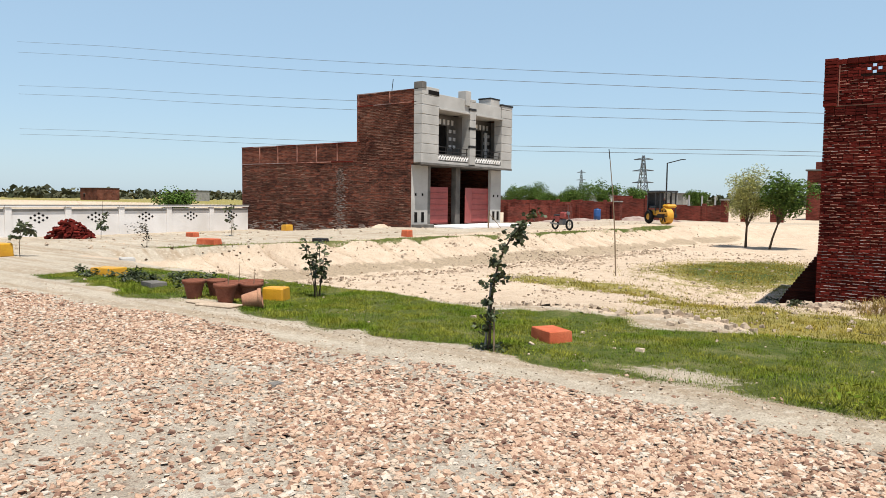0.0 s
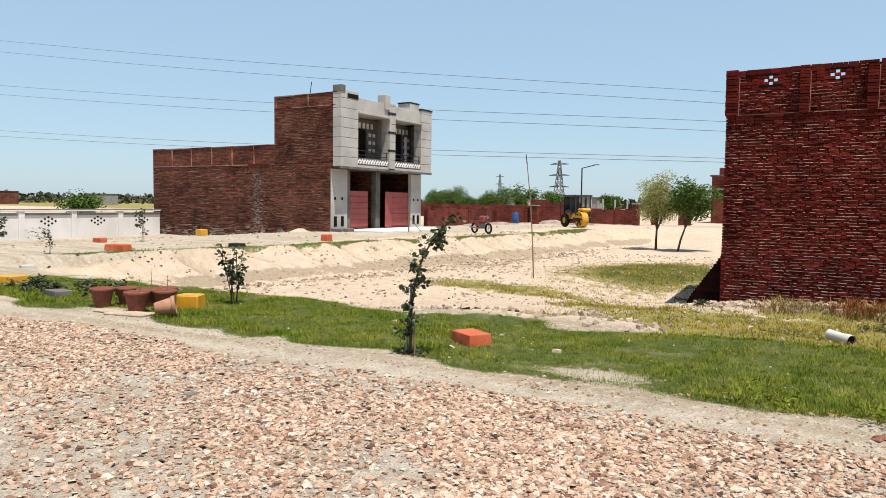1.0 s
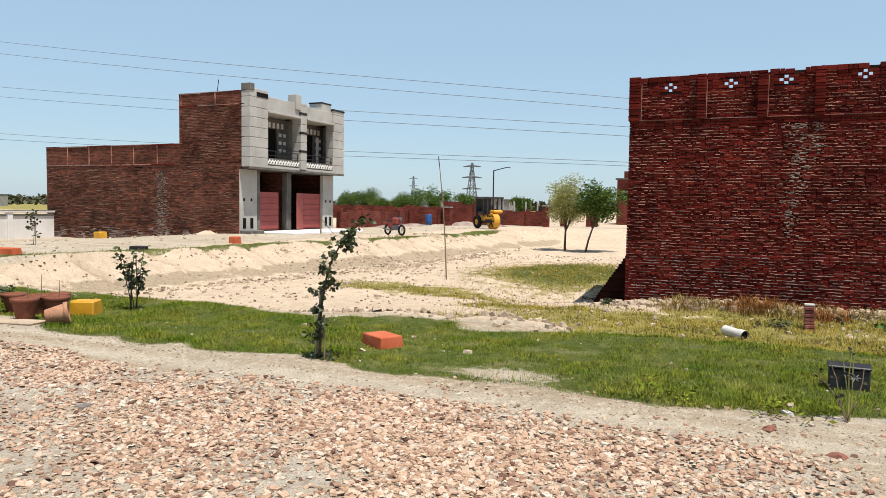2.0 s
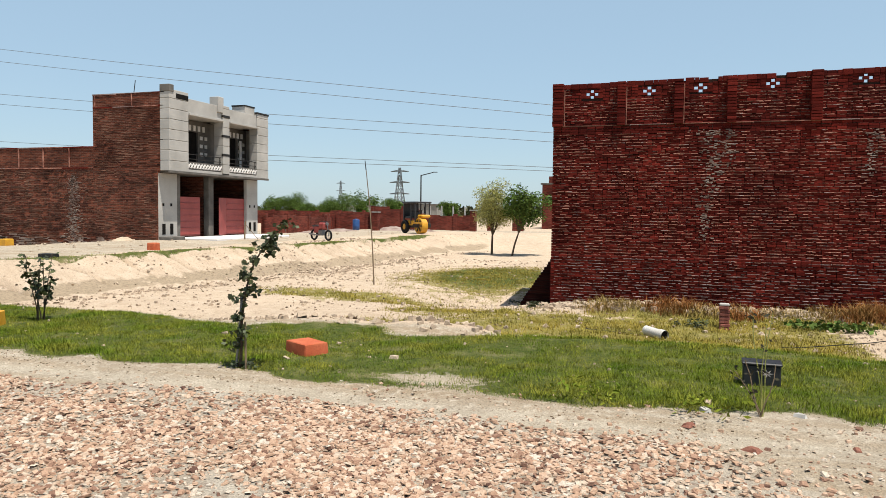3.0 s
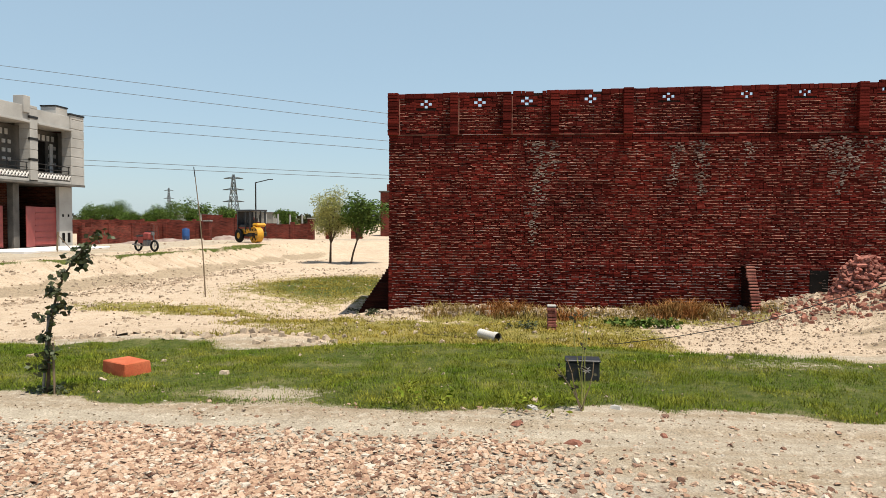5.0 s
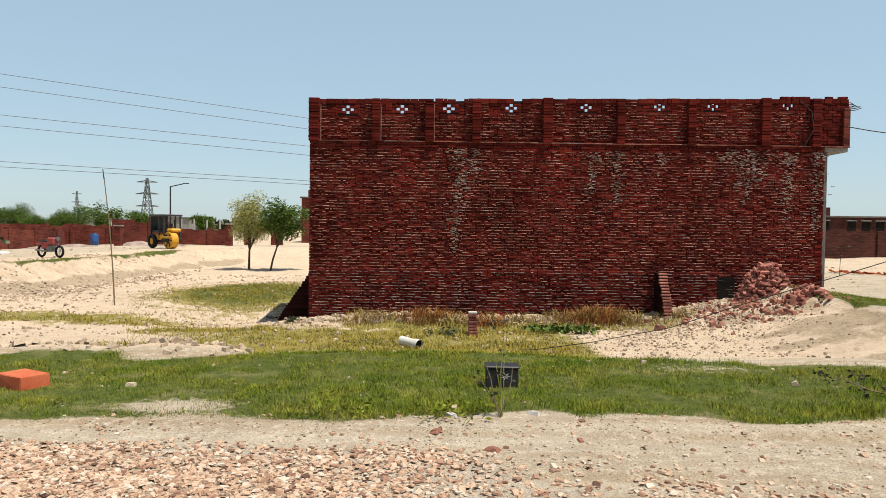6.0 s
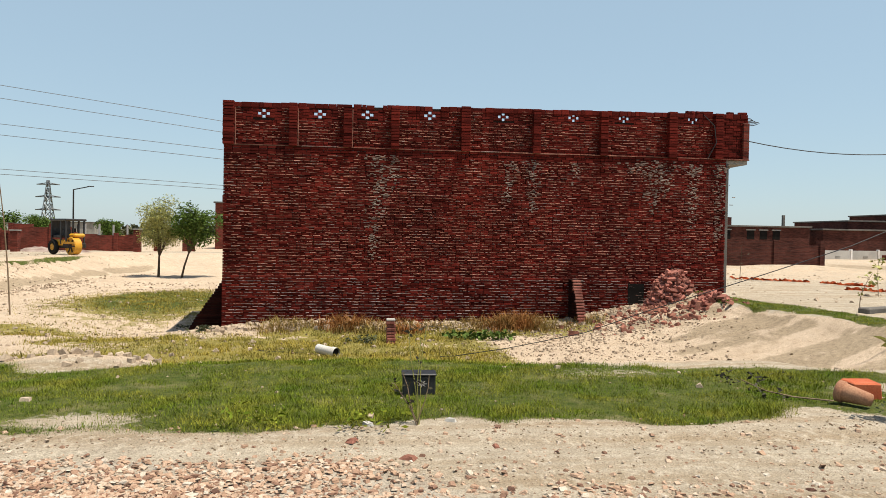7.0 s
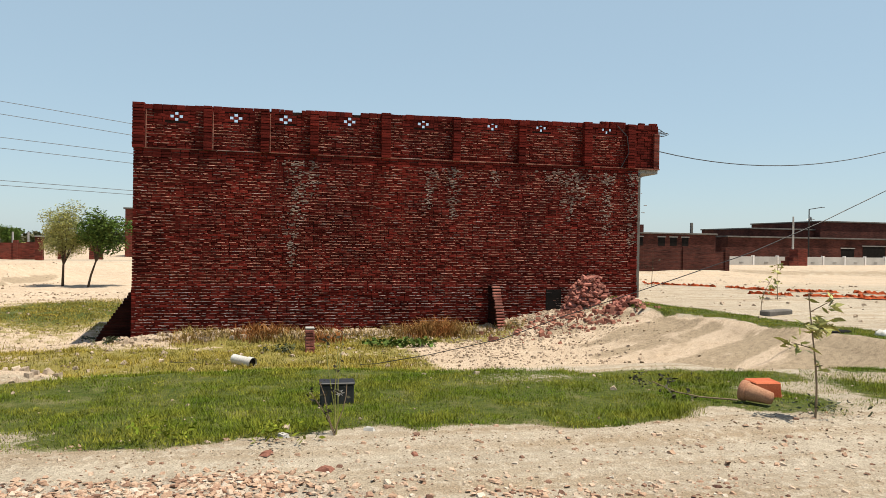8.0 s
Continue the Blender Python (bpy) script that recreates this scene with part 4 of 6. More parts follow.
def sapling(name, label, x, y, height, leaves, leaf, leaf_mat, seed, bend=0.1, spread=0.16, stake=0.0, lo=0.25, aspect=0.6):
    r = np.random.RandomState(seed)
    t = root(name, label, "sapling", x, y, gz(x, y) - 0.03)
    pts = []
    a = r.uniform(0, 6.28)
    for k in range(8):
        u = k / 7
        pts.append(Vector((bend * u * u + 0.02 * math.sin(5 * u + seed), 0.015 * math.cos(4 * u + seed), height * u)))
    part("stem", rod_path(bmesh.new(), pts, 0.012, 0.005), M_WOOD if leaf_mat is M_LEAF_PALE else M_BARK, t)
    cents = []
    tw = bmesh.new()
    for k in range(max(6, leaves // 14)):
        u = r.uniform(lo, 1)
        p = pts[min(7, int(u * 7))]
        q = p + Vector((r.normal(0, spread), r.normal(0, spread), r.uniform(0.0, spread)))
        rod(tw, p, q, 0.005, 0.002, 4)
        cents += [tuple(q), tuple(p.lerp(q, 0.6))]
    part("twig", tw, M_BARK, t, kind="stuff")
    v, f = leaf_cloud(cents, 0.07 if aspect < 0.4 else 0.09, leaves, leaf, seed + 3, 1.0, aspect)
    raw("foliage", v, f, leaf_mat, t, kind="stuff")
    if stake:
        part("stake", rod(bmesh.new(), (0.05, 0.04, 0), (0.07, 0.03, stake), 0.013), M_WOOD, t, "thin wooden stake")
    return t


def blades(name, label, n, area, weight, lo, hi, width, material, seed, category="grass", fine=False):
    """Single blades of grass where the weight lets them grow."""
    r = np.random.RandomState(seed)
    x0, x1, y0, y1 = area
    x, y = r.uniform(x0, x1, n), r.uniform(y0, y1, n)
    w = weight(x, y)
    tuft = vn(x, y, 0.28, 21) * 0.7 + vn(x, y, 0.9, 22) * 0.5
    keep = r.rand(n) < np.clip((w - 0.25) * 1.6, 0, 1) * np.clip(tuft * 1.7 - 0.25, 0.08, 1)
    x, y, w, tuft = x[keep], y[keep], w[keep], tuft[keep]
    m = len(x)
    h = (lo + (hi - lo) * r.rand(m) ** 2) * (0.55 + 0.8 * tuft)
    a, ln = r.uniform(0, 6.283, m), r.uniform(0.2, 1.2, m)
    z = ground(x, y) - 0.01
    dx, dy = np.cos(a), np.sin(a)
    wd = width * r.uniform(0.7, 1.4, m)
    p = np.stack([x, y, z], -1)
    side = np.stack([-dy, dx, 0 * x], -1) * wd[:, None]
    mid = p + np.stack([dx * h * ln * 0.35, dy * h * ln * 0.35, h * 0.6], -1)
    tip = p + np.stack([dx * h * ln, dy * h * ln, h], -1)
    if fine:
        v = np.stack([p - side, p + side, tip], 1).reshape(-1, 3)
        f = np.arange(m * 3).reshape(m, 3).tolist()
    else:
        v = np.stack([p - side, p + side, mid + side * 0.7, mid - side * 0.7, tip], 1).reshape(-1, 3)
        f = [q for i in (np.arange(m) * 5).tolist() for q in ((i, i + 1, i + 2, i + 3), (i + 3, i + 2, i + 4))]
    ob = raw(name, v.tolist(), f, material)
    return tagged(ob, label, category, kind="stuff")


def rock_unit(r, flat=0.5):
    """An angular chip of unit size: eight shaken corners."""
    c = np.array([(sx, sy, sz) for sz in (-1, 1) for sy in (-1, 1) for sx in (-1, 1)], float)
    c = c * (0.5, 0.5 * r.uniform(0.55, 0.95), 0.5 * flat) + r.uniform(-0.16, 0.16, (8, 3)) * (1, 1, flat)
    c[4:, :2] *= r.uniform(0.55, 0.9)
    return c


ROCK_FACES = [(4, 5, 7, 6), (0, 1, 5, 4), (1, 3, 7, 5), (3, 2, 6, 7), (2, 0, 4, 6)]


def scatter_rocks(xs, ys, sizes, seed, flat=0.5, sink=0.3, tilt=0.5):
    r = np.random.RandomState(seed)
    units = [rock_unit(r, flat) for _ in range(24)]
    zs = ground(np.array(xs), np.array(ys))
    v, f = [], []
    for x, y, z, s in zip(xs, ys, zs, sizes):
        u = units[r.randint(24)] * s
        a, b = r.uniform(0, 6.283), r.normal(0, tilt)
        ca, sa, cb, sb = math.cos(a), math.sin(a), math.cos(b), math.sin(b)
        u = np.stack([u[:, 0] * cb - u[:, 2] * sb, u[:, 1], u[:, 0] * sb + u[:, 2] * cb], -1)
        u = np.stack([u[:, 0] * ca - u[:, 1] * sa, u[:, 0] * sa + u[:, 1] * ca, u[:, 2]], -1)
        k = len(v)
        v += (u + (x, y, z + s * flat * (0.5 - sink))).tolist()
        f += [tuple(k + i for i in q) for q in ROCK_FACES]
    return v, f


# ---- trees of the plot and behind it ----
grown_tree("feathery_tree", "feathery yellow-green tree standing in the sunken plot", -11.37, 44.7, 4.25, 1.4, 0.09, M_LEAF_PALE, 3, (0.05, 0), 0.10, 13000, 0.3, 0.5)
grown_tree("leafy_tree", "small dark green tree with leaning trunk", -9.9, 44.0, 4.0, 1.05, 0.075, M_LEAF_FAR, 8, (0.75, 0.1), 0.15, 7000, 0.36, 0.6)
for k, (x, y, hh, cr) in enumerate(((-57.8, 95, 3.6, 1.5), (-55.0, 96, 3.8, 1.7), (-52.2, 94, 3.1, 1.5), (-49.3, 95, 3.3, 1.6), (-46.6, 95, 3.6, 1.7), (-43.9, 96, 3.5, 0.7), (-38.5, 95, 3.4, 1.2), (-30.9, 96, 2.9, 1.1))):
    grown_tree("background_tree", "leafy green tree beyond the brick walls", x, y, hh, cr, 0.16, M_LEAF_FAR, 20 + k, (0, 0), 0.17, 7000, 0.2, 0.6)
for k, (x, y, hh, cr) in enumerate(((-51, 160, 3.2, 1.6), (-90, 200, 6, 4))):
    grown_tree("background_tree", "distant green tree on the plain", x, y, hh, cr, 0.25, M_LEAF_FAR, 30 + k, (0, 0), 0.6, 2500, 0.2, 0.6)
grown_tree("round_bush", "bright green bush behind the white wall", -62, 40.0, 2.6, 1.5, 0.14, M_LEAF_FAR, 41, (0, 0), 0.3, 2600, 0.12, 0.7)


def tree_line():
    r = np.random.RandomState(9)
    cents = []
    for k in range(420):
        a = radians(r.uniform(-62, 96))
        d = r.uniform(330, 620)
        x, y = -math.sin(a) * d, math.cos(a) * d
        s = max(0.0, vn(np.array([a * 40]), np.array([3.0]), 2.0, 31)[0] * 1.5 - 0.25)
        for j in range(3):
            cents.append((x + r.normal(0, 6), y + r.normal(0, 6), 0.6 + 4.0 * s * r.uniform(0.2, 1)))
    v, f = leaf_cloud(cents, 5.0, 30000, 2.6, 77, 0.6, 0.8)
    tagged(raw("far_woods", v, f, M_FARWOOD), "thin line of distant trees along the horizon", "trees", kind="stuff")


tree_line()


# ---- distance: walls, houses, pylons, wires ----
def brick_wall_run(x0, y0, x1, y1, zt, thick=0.23, label="unfinished red brick compound wall", material=None):
    d = Vector((x1 - x0, y1 - y0, 0))
    w = root("compound_wall", label, "wall", x0, y0, 0, math.degrees(math.atan2(d.y, d.x)), kind="structure")
    b = bmesh.new()
    r = random.Random(int(abs(x0 * 7 + y0)))
    x = 0.0
    while x < d.length:
        q = min(x + r.uniform(0.8, 2.5), d.length)
        bx(b, x, q, -thick / 2, thick / 2, -1.0, zt + r.choice((0, 0, -0.08, -0.16, 0.08)))
        x = q
    part("masonry", b, material or M_REDBRICK, w)
    x = 0.0
    while x < d.length:
        part("pier", box(x, x + 0.32, -thick / 2 - 0.08, thick / 2 + 0.08, -1.0, zt + 0.12, 0.01), material or M_REDBRICK, w)
        x += 3.05
    return w


brick_wall_run(-28.6, 45.6, -28.4, 54.5, 1.25)
brick_wall_run(-34.0, 62, -27.5, 62, 1.35)
brick_wall_run(-27.3, 61.8, -22.6, 61.8, 2.0)
brick_wall_run(-22.4, 62, -17.3, 62, 1.35)
brick_wall_run(-28.4, 54.6, -31.5, 62, 1.2)
brick_wall_run(-14.4, 64, -13.4, 64, 1.5)
brick_wall_run(-60, 78, -30, 78, 1.6)
brick_wall_run(21.6, 40.2, 27.8, 40.5, 1.62, material=M_DARKBRICK)


def gate_pillar(x, y, h):
    g = root("gate_pillar", "square red brick gate pillar", "pillar", x, y, gz(x, y))
    part("shaft", box(-0.25, 0.25, -0.25, 0.25, -0.2, h, 0.01), M_REDBRICK, g)
    part("cap", box(-0.3, 0.3, -0.3, 0.3, h, h + 0.1, 0.01), M_CEMENT, g)


for x, y, h in ((-17.1, 60.5, 1.75), (-24.3, 56.0, 1.5), (-16.2, 63, 1.5)):
    gate_pillar(x, y, h)
for k in range(4):
    x = -21.8 + k * 1.1
    p = root("concrete_post", "slim pale concrete post", "post", x, 62.6, gz(x, 62.6), group="posts behind the wall")
    part("shaft", box(-0.06, 0.06, -0.06, 0.06, -0.1, 2.15, 0.01), M_PLASTER, p)


def simple_house(name, label, x0, x1, y0, y1, zt, material, opens=(), roof=0.0):
    h = root(name, label, "house")
    part("wall", box(x0, x1, y0, y1, -1.0, zt, 0.02), material, h)
    part("roof_edge", box(x0 - 0.15, x1 + 0.15, y0 - 0.2, y1 + 0.1, zt, zt + 0.16, 0.02), M_CEMENT_DARK, h)
    for a, b, z0, z1 in opens:
        part("window", box(a, b, y0 - 0.02, y0 + 0.2, z0, z1), M_DARK, h)
        part("lintel", box(a - 0.1, b + 0.1, y0 - 0.06, y0 + 0.1, z1, z1 + 0.12), M_CEMENT, h)
    if roof:
        part("stair_tower", box(x0 + 0.5, x0 + (x1 - x0) * 0.35, y0 + 1, y1, zt + 0.16, zt + roof), material, h)
    return h


simple_house("brick_house", "tall red brick house behind the plot trees", -13.8, -6, 75, 84, 4.6, M_REDBRICK, ((-13.2, -12.6, 2.6, 3.3), (-12.0, -11.2, 2.4, 3.3)), 0.9)
simple_house("brick_house", "unfinished brick house with pale window frames", 34.5, 46.9, 70, 80, 3.15, M_DARKBRICK, ((37.3, 38.2, 1.9, 2.8), (40.0, 40.8, 1.9, 2.8), (41.4, 42.2, 1.9, 2.8), (42.8, 43.6, 1.9, 2.8)), 1.0)
simple_house("brick_house", "long low red brick house with dark shop openings", 49.8, 90, 72, 84, 3.0, M_DARKBRICK, ((64.8, 66.6, 0.6, 1.9), (67.8, 71, 0.4, 2.2)))
simple_house("brick_house", "dark red brick upper storey of a long house", 55.5, 66, 76, 86, 4.1, M_DARKBRICK)
simple_house("brick_house", "red brick house with cement sun shade", 64.5, 95, 75, 88, 5.1, M_DARKBRICK)
for x, z0, z1 in ((45.2, 3.3, 4.5), (38.5, 3.2, 4.2)):
    q = root("roof_post", "short dark post on a flat roof", "post", x, 72, 3.3)
    part("shaft", box(-0.12, 0.12, -0.12, 0.12, 0, z1 - z0), M_CEMENT_DARK, q)
for x0, x1, y, zt, m in ((-222, -212, 110, 3.6, M_FARBRICK), (-200, -195, 130, 3.2, M_CEMENT), (-215, -208, 170, 3.6, M_FARBRICK), (-300, -290, 100, 4.4, M_FARBRICK), (-50, -44, 130, 3.0, M_CEMENT), (-66, -58, 128, 2.6, M_PLASTER)):
    simple_house("village_house", "low flat-roofed house far across the fields", x0, x1, y, y + 7, zt, m, ((x0 + 2, x0 + 3, 1.0, 2.0),))


def soil_heap(x, y, r, h, label="pale heap of soil", material=None):
    b = bmesh.new()
    n = 14
    rings = []
    rr = np.random.RandomState(int(abs(x * 13 + y * 7)))
    z0 = gz(x, y) - 0.1
    for k, (u, v) in enumerate(((1, 0), (0.75, 0.35), (0.45, 0.72), (0.18, 0.95))):
        rings.append([b.verts.new((x + r * u * math.cos(2 * math.pi * i / n) * rr.uniform(0.85, 1.15), y + r * u * math.sin(2 * math.pi * i / n) * rr.uniform(0.85, 1.15), z0 + h * v * rr.uniform(0.85, 1.1))) for i in range(n)])
    top = b.verts.new((x, y, z0 + h))
    for p, q in zip(rings, rings[1:]):
        for i in range(n):
            b.faces.new((p[i], p[(i + 1) % n], q[(i + 1) % n], q[i]))
    for i in range(n):
        b.faces.new((rings[-1][i], rings[-1][(i + 1) % n], top))
    tagged(part("earth_mound", b, material or M_CLOD, smooth=True), label, "heap")


for x, y, r, h in ((-72, 35, 3, 1.6), (-75, 60, 4, 1.8), (-26.0, 53, 1.8, 0.28), (-23.5, 58, 2.0, 0.45), (-20.5, 57, 1.4, 0.3), (-25.8, 47.5, 1.3, 0.25), (-27.2, 30.3, 0.9, 0.3)):
    if 45 < y < 59:
        soil_heap(x, y, r, h, "low brown heap of soil and broken brick", M_RUNOFF)
    else:
        soil_heap(x, y, r, h)


def white_fence():
    w = root("panel_fence", "low pale precast boundary wall of panels", "wall", 30.5, 51.0, 0, 14.0, kind="structure")
    for k in range(13):
        part("panel", box(k * 3, k * 3 + 2.8, -0.06, 0.06, -0.3, 1.05, 0.01), M_PLASTER, w)
        part("post", box(k * 3 + 2.8, k * 3 + 3.0, -0.1, 0.1, -0.3, 1.15, 0.01), M_WHITE, w)
        part("panel_mark", box(k * 3 + 1.2, k * 3 + 1.7, -0.085, -0.06, 0.5, 0.62), M_CEMENT, w)


white_fence()


def street_lamp(x, y, h, arm, label):
    s = root("street_lamp", label, "street lamp", x, y, gz(x, y))
    part("pole", rod(bmesh.new(), (0, 0, -0.2), (0, 0, h), 0.07, 0.05), M_IRON, s)
    if arm:
        part("arm", rod(bmesh.new(), (0, 0, h - 0.03), (arm, 0, h + 0.2), 0.035), M_IRON, s)
        part("lamp_head", box(arm - 0.05, arm + 0.35, -0.07, 0.07, h + 0.19, h + 0.245, 0.02), M_IRON, s)
    part("base_plate", box(-0.2, 0.2, -0.2, 0.2, -0.1, 0.12, 0.02), M_CEMENT, s)


street_lamp(-19.3, 53.2, 4.5, 1.0, "dark steel street lamp with one raised arm")
street_lamp(50.7, 60.5, 5.3, 1.4, "dark street lamp beside the panel fence")
pp = root("concrete_pole", "plain pale concrete pole", "pole", 48.7, 60.2, gz(48.7, 60.2))
part("shaft", rod(bmesh.new(), (0, 0, -0.2), (0, 0, 4.5), 0.11, 0.08), M_PLASTER, pp)

bp_ = root("bamboo_pole", "tall thin bamboo pole stuck in the sand", "pole", -10.64, 24.5, gz(-10.64, 24.5))
part("cane", rod_path(bmesh.new(), [(0, 0, -0.2), (-0.08, 0, 1.4), (-0.2, 0, 2.9), (-0.36, 0, 4.27)], 0.028, 0.014), M_WOOD, bp_)
part("dark_tip", rod_path(bmesh.new(), [(-0.355, 0, 4.2), (-0.40, 0, 4.55)], 0.02, 0.014), M_IRON, bp_)


def pylon(x, y, h, w, label):
    p = root("pylon", label, "pylon", x, y, -0.5)
    t = w * 0.024
    lv = [0, 0.22, 0.42, 0.58, 0.72, 0.86, 1.0]
    half = lambda u: w * (0.24 - 0.21 * u ** 0.7)
    for sx in (-1, 1):
        for sy in (-1, 1):
            b = bmesh.new()
            rod_path(b, [Vector((sx * half(u), sy * half(u), h * u)) for u in lv], t, t * 0.6, 4)
            part("leg", b, M_STEEL, p)
    for a, c in zip(lv, lv[1:]):
        b = bmesh.new()
        for sx, sy, ex, ey in ((-1, -1, 1, -1), (1, -1, 1, 1), (1, 1, -1, 1), (-1, 1, -1, -1)):
            rod(b, (sx * half(a), sy * half(a), h * a), (ex * half(c), ey * half(c), h * c), t * 0.5, None, 4)
            rod(b, (ex * half(a), ey * half(a), h * a), (sx * half(c), sy * half(c), h * c), t * 0.5, None, 4)
        part("bracing", b, M_STEEL, p)
    for u, s in ((0.45, 0.40), (0.69, 0.40), (0.92, 0.36)):
        b = bmesh.new()
        for sx in (-1, 1):
            rod(b, (0, 0, h * u + h * 0.035), (sx * w * s, 0, h * u), t * 0.6, None, 4)
            rod(b, (0, 0, h * u), (sx * w * s, 0, h * u), t * 0.6, None, 4)
        part("cross_arm", b, M_STEEL, p)


pylon(-167, 420, 29.5, 16.5, "steel lattice power pylon on the plain")
pylon(-330, 668, 33, 13, "far steel lattice pylon in the haze")
pylon(-95, 860, 33, 13, "far steel lattice pylon in the haze")
pylon(640, 760, 44, 16, "far steel lattice pylon in the haze")


def sky_wires():
    for za, zb in ((32.85, 13.55), (30.65, 12.38), (24.02, 10.52), (22.24, 9.52), (15.1, 6.72), (13.97, 6.31)):
        pts = []
        for k in range(25):
            u = k / 24 * 1.55
            x = -150.5 - 40 + (136.7 + 60) * k / 24
            t = (x + 150.5) / 136.7
            z = za + (zb - za) * t - 1.1 * math.sin(math.pi * min(1, max(0, t))) * 0.5
            pts.append((x, 80, z))
        wire_curve("power_cable", pts, 0.03, M_STEEL, None, "thin overhead power cable crossing the sky", "cable")


sky_wires()


# ---- things along the side road ----
def road_roller(x, y):
    g = root("road_roller", "yellow road roller with black canopied cab", "road roller", x, y, gz(x, y), -40)
    part("chassis", box(-0.9, 1.0, -0.6, 0.6, 0.45, 0.75, 0.04), M_IRON, g)
    part("engine_cover", box(-0.75, 0.4, -0.62, 0.62, 0.55, 1.0, 0.08), M_YELLOW, g)
    part("cab_panel", box(-0.95, -0.1, -0.55, 0.55, 1.12, 1.3, 0.03), M_BLACK, g)
    part("seat", box(-0.5, -0.1, -0.25, 0.25, 1.2, 1.65, 0.05), M_BLACK, g)
    for px in (-1.0, 0.1, 0.72):
        for py in (-0.6, 0.6):
            part("cab_post", box(px - 0.04, px + 0.04, py - 0.04, py + 0.04, 0.7, 2.22), M_BLACK, g)
    part("cab_roof", box(-1.12, 0.85, -0.72, 0.72, 2.22, 2.36, 0.04), M_BLACK, g)
    part("cab_back", box(-1.02, -0.98, -0.56, 0.56, 1.1, 2.22), M_BLACK, g)
    w = bmesh.new()
    rod(w, (1.1, -0.5, 0.58), (1.1, -0.05, 0.58), 0.54, None, 28)
    part("drum", w, M_YELLOW, g, "large yellow steel drum")
    for k in range(6):
        s = bmesh.new()
        a = k * math.pi / 3
        rod(s, (1.1, -0.53, 0.58), (1.1 + 0.44 * math.cos(a), -0.53, 0.58 + 0.44 * math.sin(a)), 0.04)
        part("drum_spoke", s, M_IRON, g)
    part("drum_rim", ring(bmesh.new(), 0.55, 0.05, Matrix.Translation((1.1, -0.51, 0.58)) @ Matrix.Rotation(radians(90), 4, "X"), 24), M_YELLOW, g)
    part("drum_yoke", box(0.5, 1.75, -0.66, -0.6, 0.72, 0.86, 0.02), M_YELLOW, g)
    part("nose", box(0.6, 1.3, -0.4, 0.4, 1.15, 1.4, 0.1), M_YELLOW, g)
    for py in (-0.7, 0.7):
        t = part("rear_wheel", ring(bmesh.new(), 0.36, 0.16, Matrix.Translation((-0.6, py, 0.5)) @ Matrix.Rotation(radians(90), 4, "X"), 20), M_RUBBER, g)
        part("hub", rod(bmesh.new(), (-0.6, py - 0.1, 0.5), (-0.6, py + 0.1, 0.5), 0.22, None, 14), M_YELLOW, t)
    part("exhaust", rod(bmesh.new(), (0.5, 0.3, 1.5), (0.5, 0.3, 2.0), 0.04), M_IRON, g)


road_roller(-18.6, 50.6)


def motorcycle(x, y, rz):
    g = root("motorcycle", "parked red motorcycle beside the bank", "motorcycle", x, y, gz(x, y), rz)
    for wx, nm in ((-0.62, "rear_wheel"), (0.62, "front_wheel")):
        t = part(nm, ring(bmesh.new(), 0.25, 0.055, Matrix.Translation((wx, 0, 0.3)) @ Matrix.Rotation(radians(90), 4, "X"), 18), M_RUBBER, g)
        s = bmesh.new()
        for k in range(8):
            a = k * math.pi / 4
            rod(s, (wx, 0, 0.3), (wx + 0.24 * math.cos(a), 0, 0.3 + 0.24 * math.sin(a)), 0.008, None, 4)
        part("spoke", s, M_STEEL, t, kind="stuff")
    part("fork", rod_path(bmesh.new(), [(0.62, 0.06, 0.3), (0.42, 0.06, 0.85), (0.36, 0.06, 1.0)], 0.022), M_STEEL, g)
    part("handlebar", rod(bmesh.new(), (0.36, -0.33, 1.02), (0.36, 0.33, 1.02), 0.016), M_IRON, g)
    part("headlight", rod(bmesh.new(), (0.42, 0, 0.9), (0.54, 0, 0.9), 0.07, 0.09, 12), M_STEEL, g)
    part("tank", box(-0.1, 0.42, -0.16, 0.16, 0.62, 0.98, 0.08), M_GATE, g, "red fuel tank")
    part("saddle", box(-0.66, -0.02, -0.13, 0.13, 0.74, 0.83, 0.035), M_BLACK, g)
    part("engine", box(-0.16, 0.24, -0.13, 0.13, 0.28, 0.58, 0.03), M_STEEL, g)
    part("side_panel", box(-0.5, -0.05, -0.14, 0.14, 0.42, 0.76, 0.04), M_GATE, g)
    part("mudguard", box(-0.95, -0.5, -0.06, 0.06, 0.6, 0.68, 0.02), M_GATE, g)
    part("silencer", rod(bmesh.new(), (-0.1, -0.14, 0.3), (-0.85, -0.16, 0.36), 0.04), M_STEEL, g)


motorcycle(-18.3, 34.9, -25)

bar = root("plastic_drum", "blue plastic water drum by the brick wall", "drum", -26.6, 57.0, gz(-26.6, 57))
part("body", lathe([(0.0, 0), (0.28, 0), (0.3, 0.05), (0.3, 0.3), (0.31, 0.33), (0.3, 0.36), (0.3, 0.85), (0.26, 0.92), (0.0, 0.93)]), M_BLUE, bar, smooth=True)
part("lid", lathe([(0.0, 0.99), (0.1, 0.99), (0.1, 0.92)], 12), M_BLUE, bar)


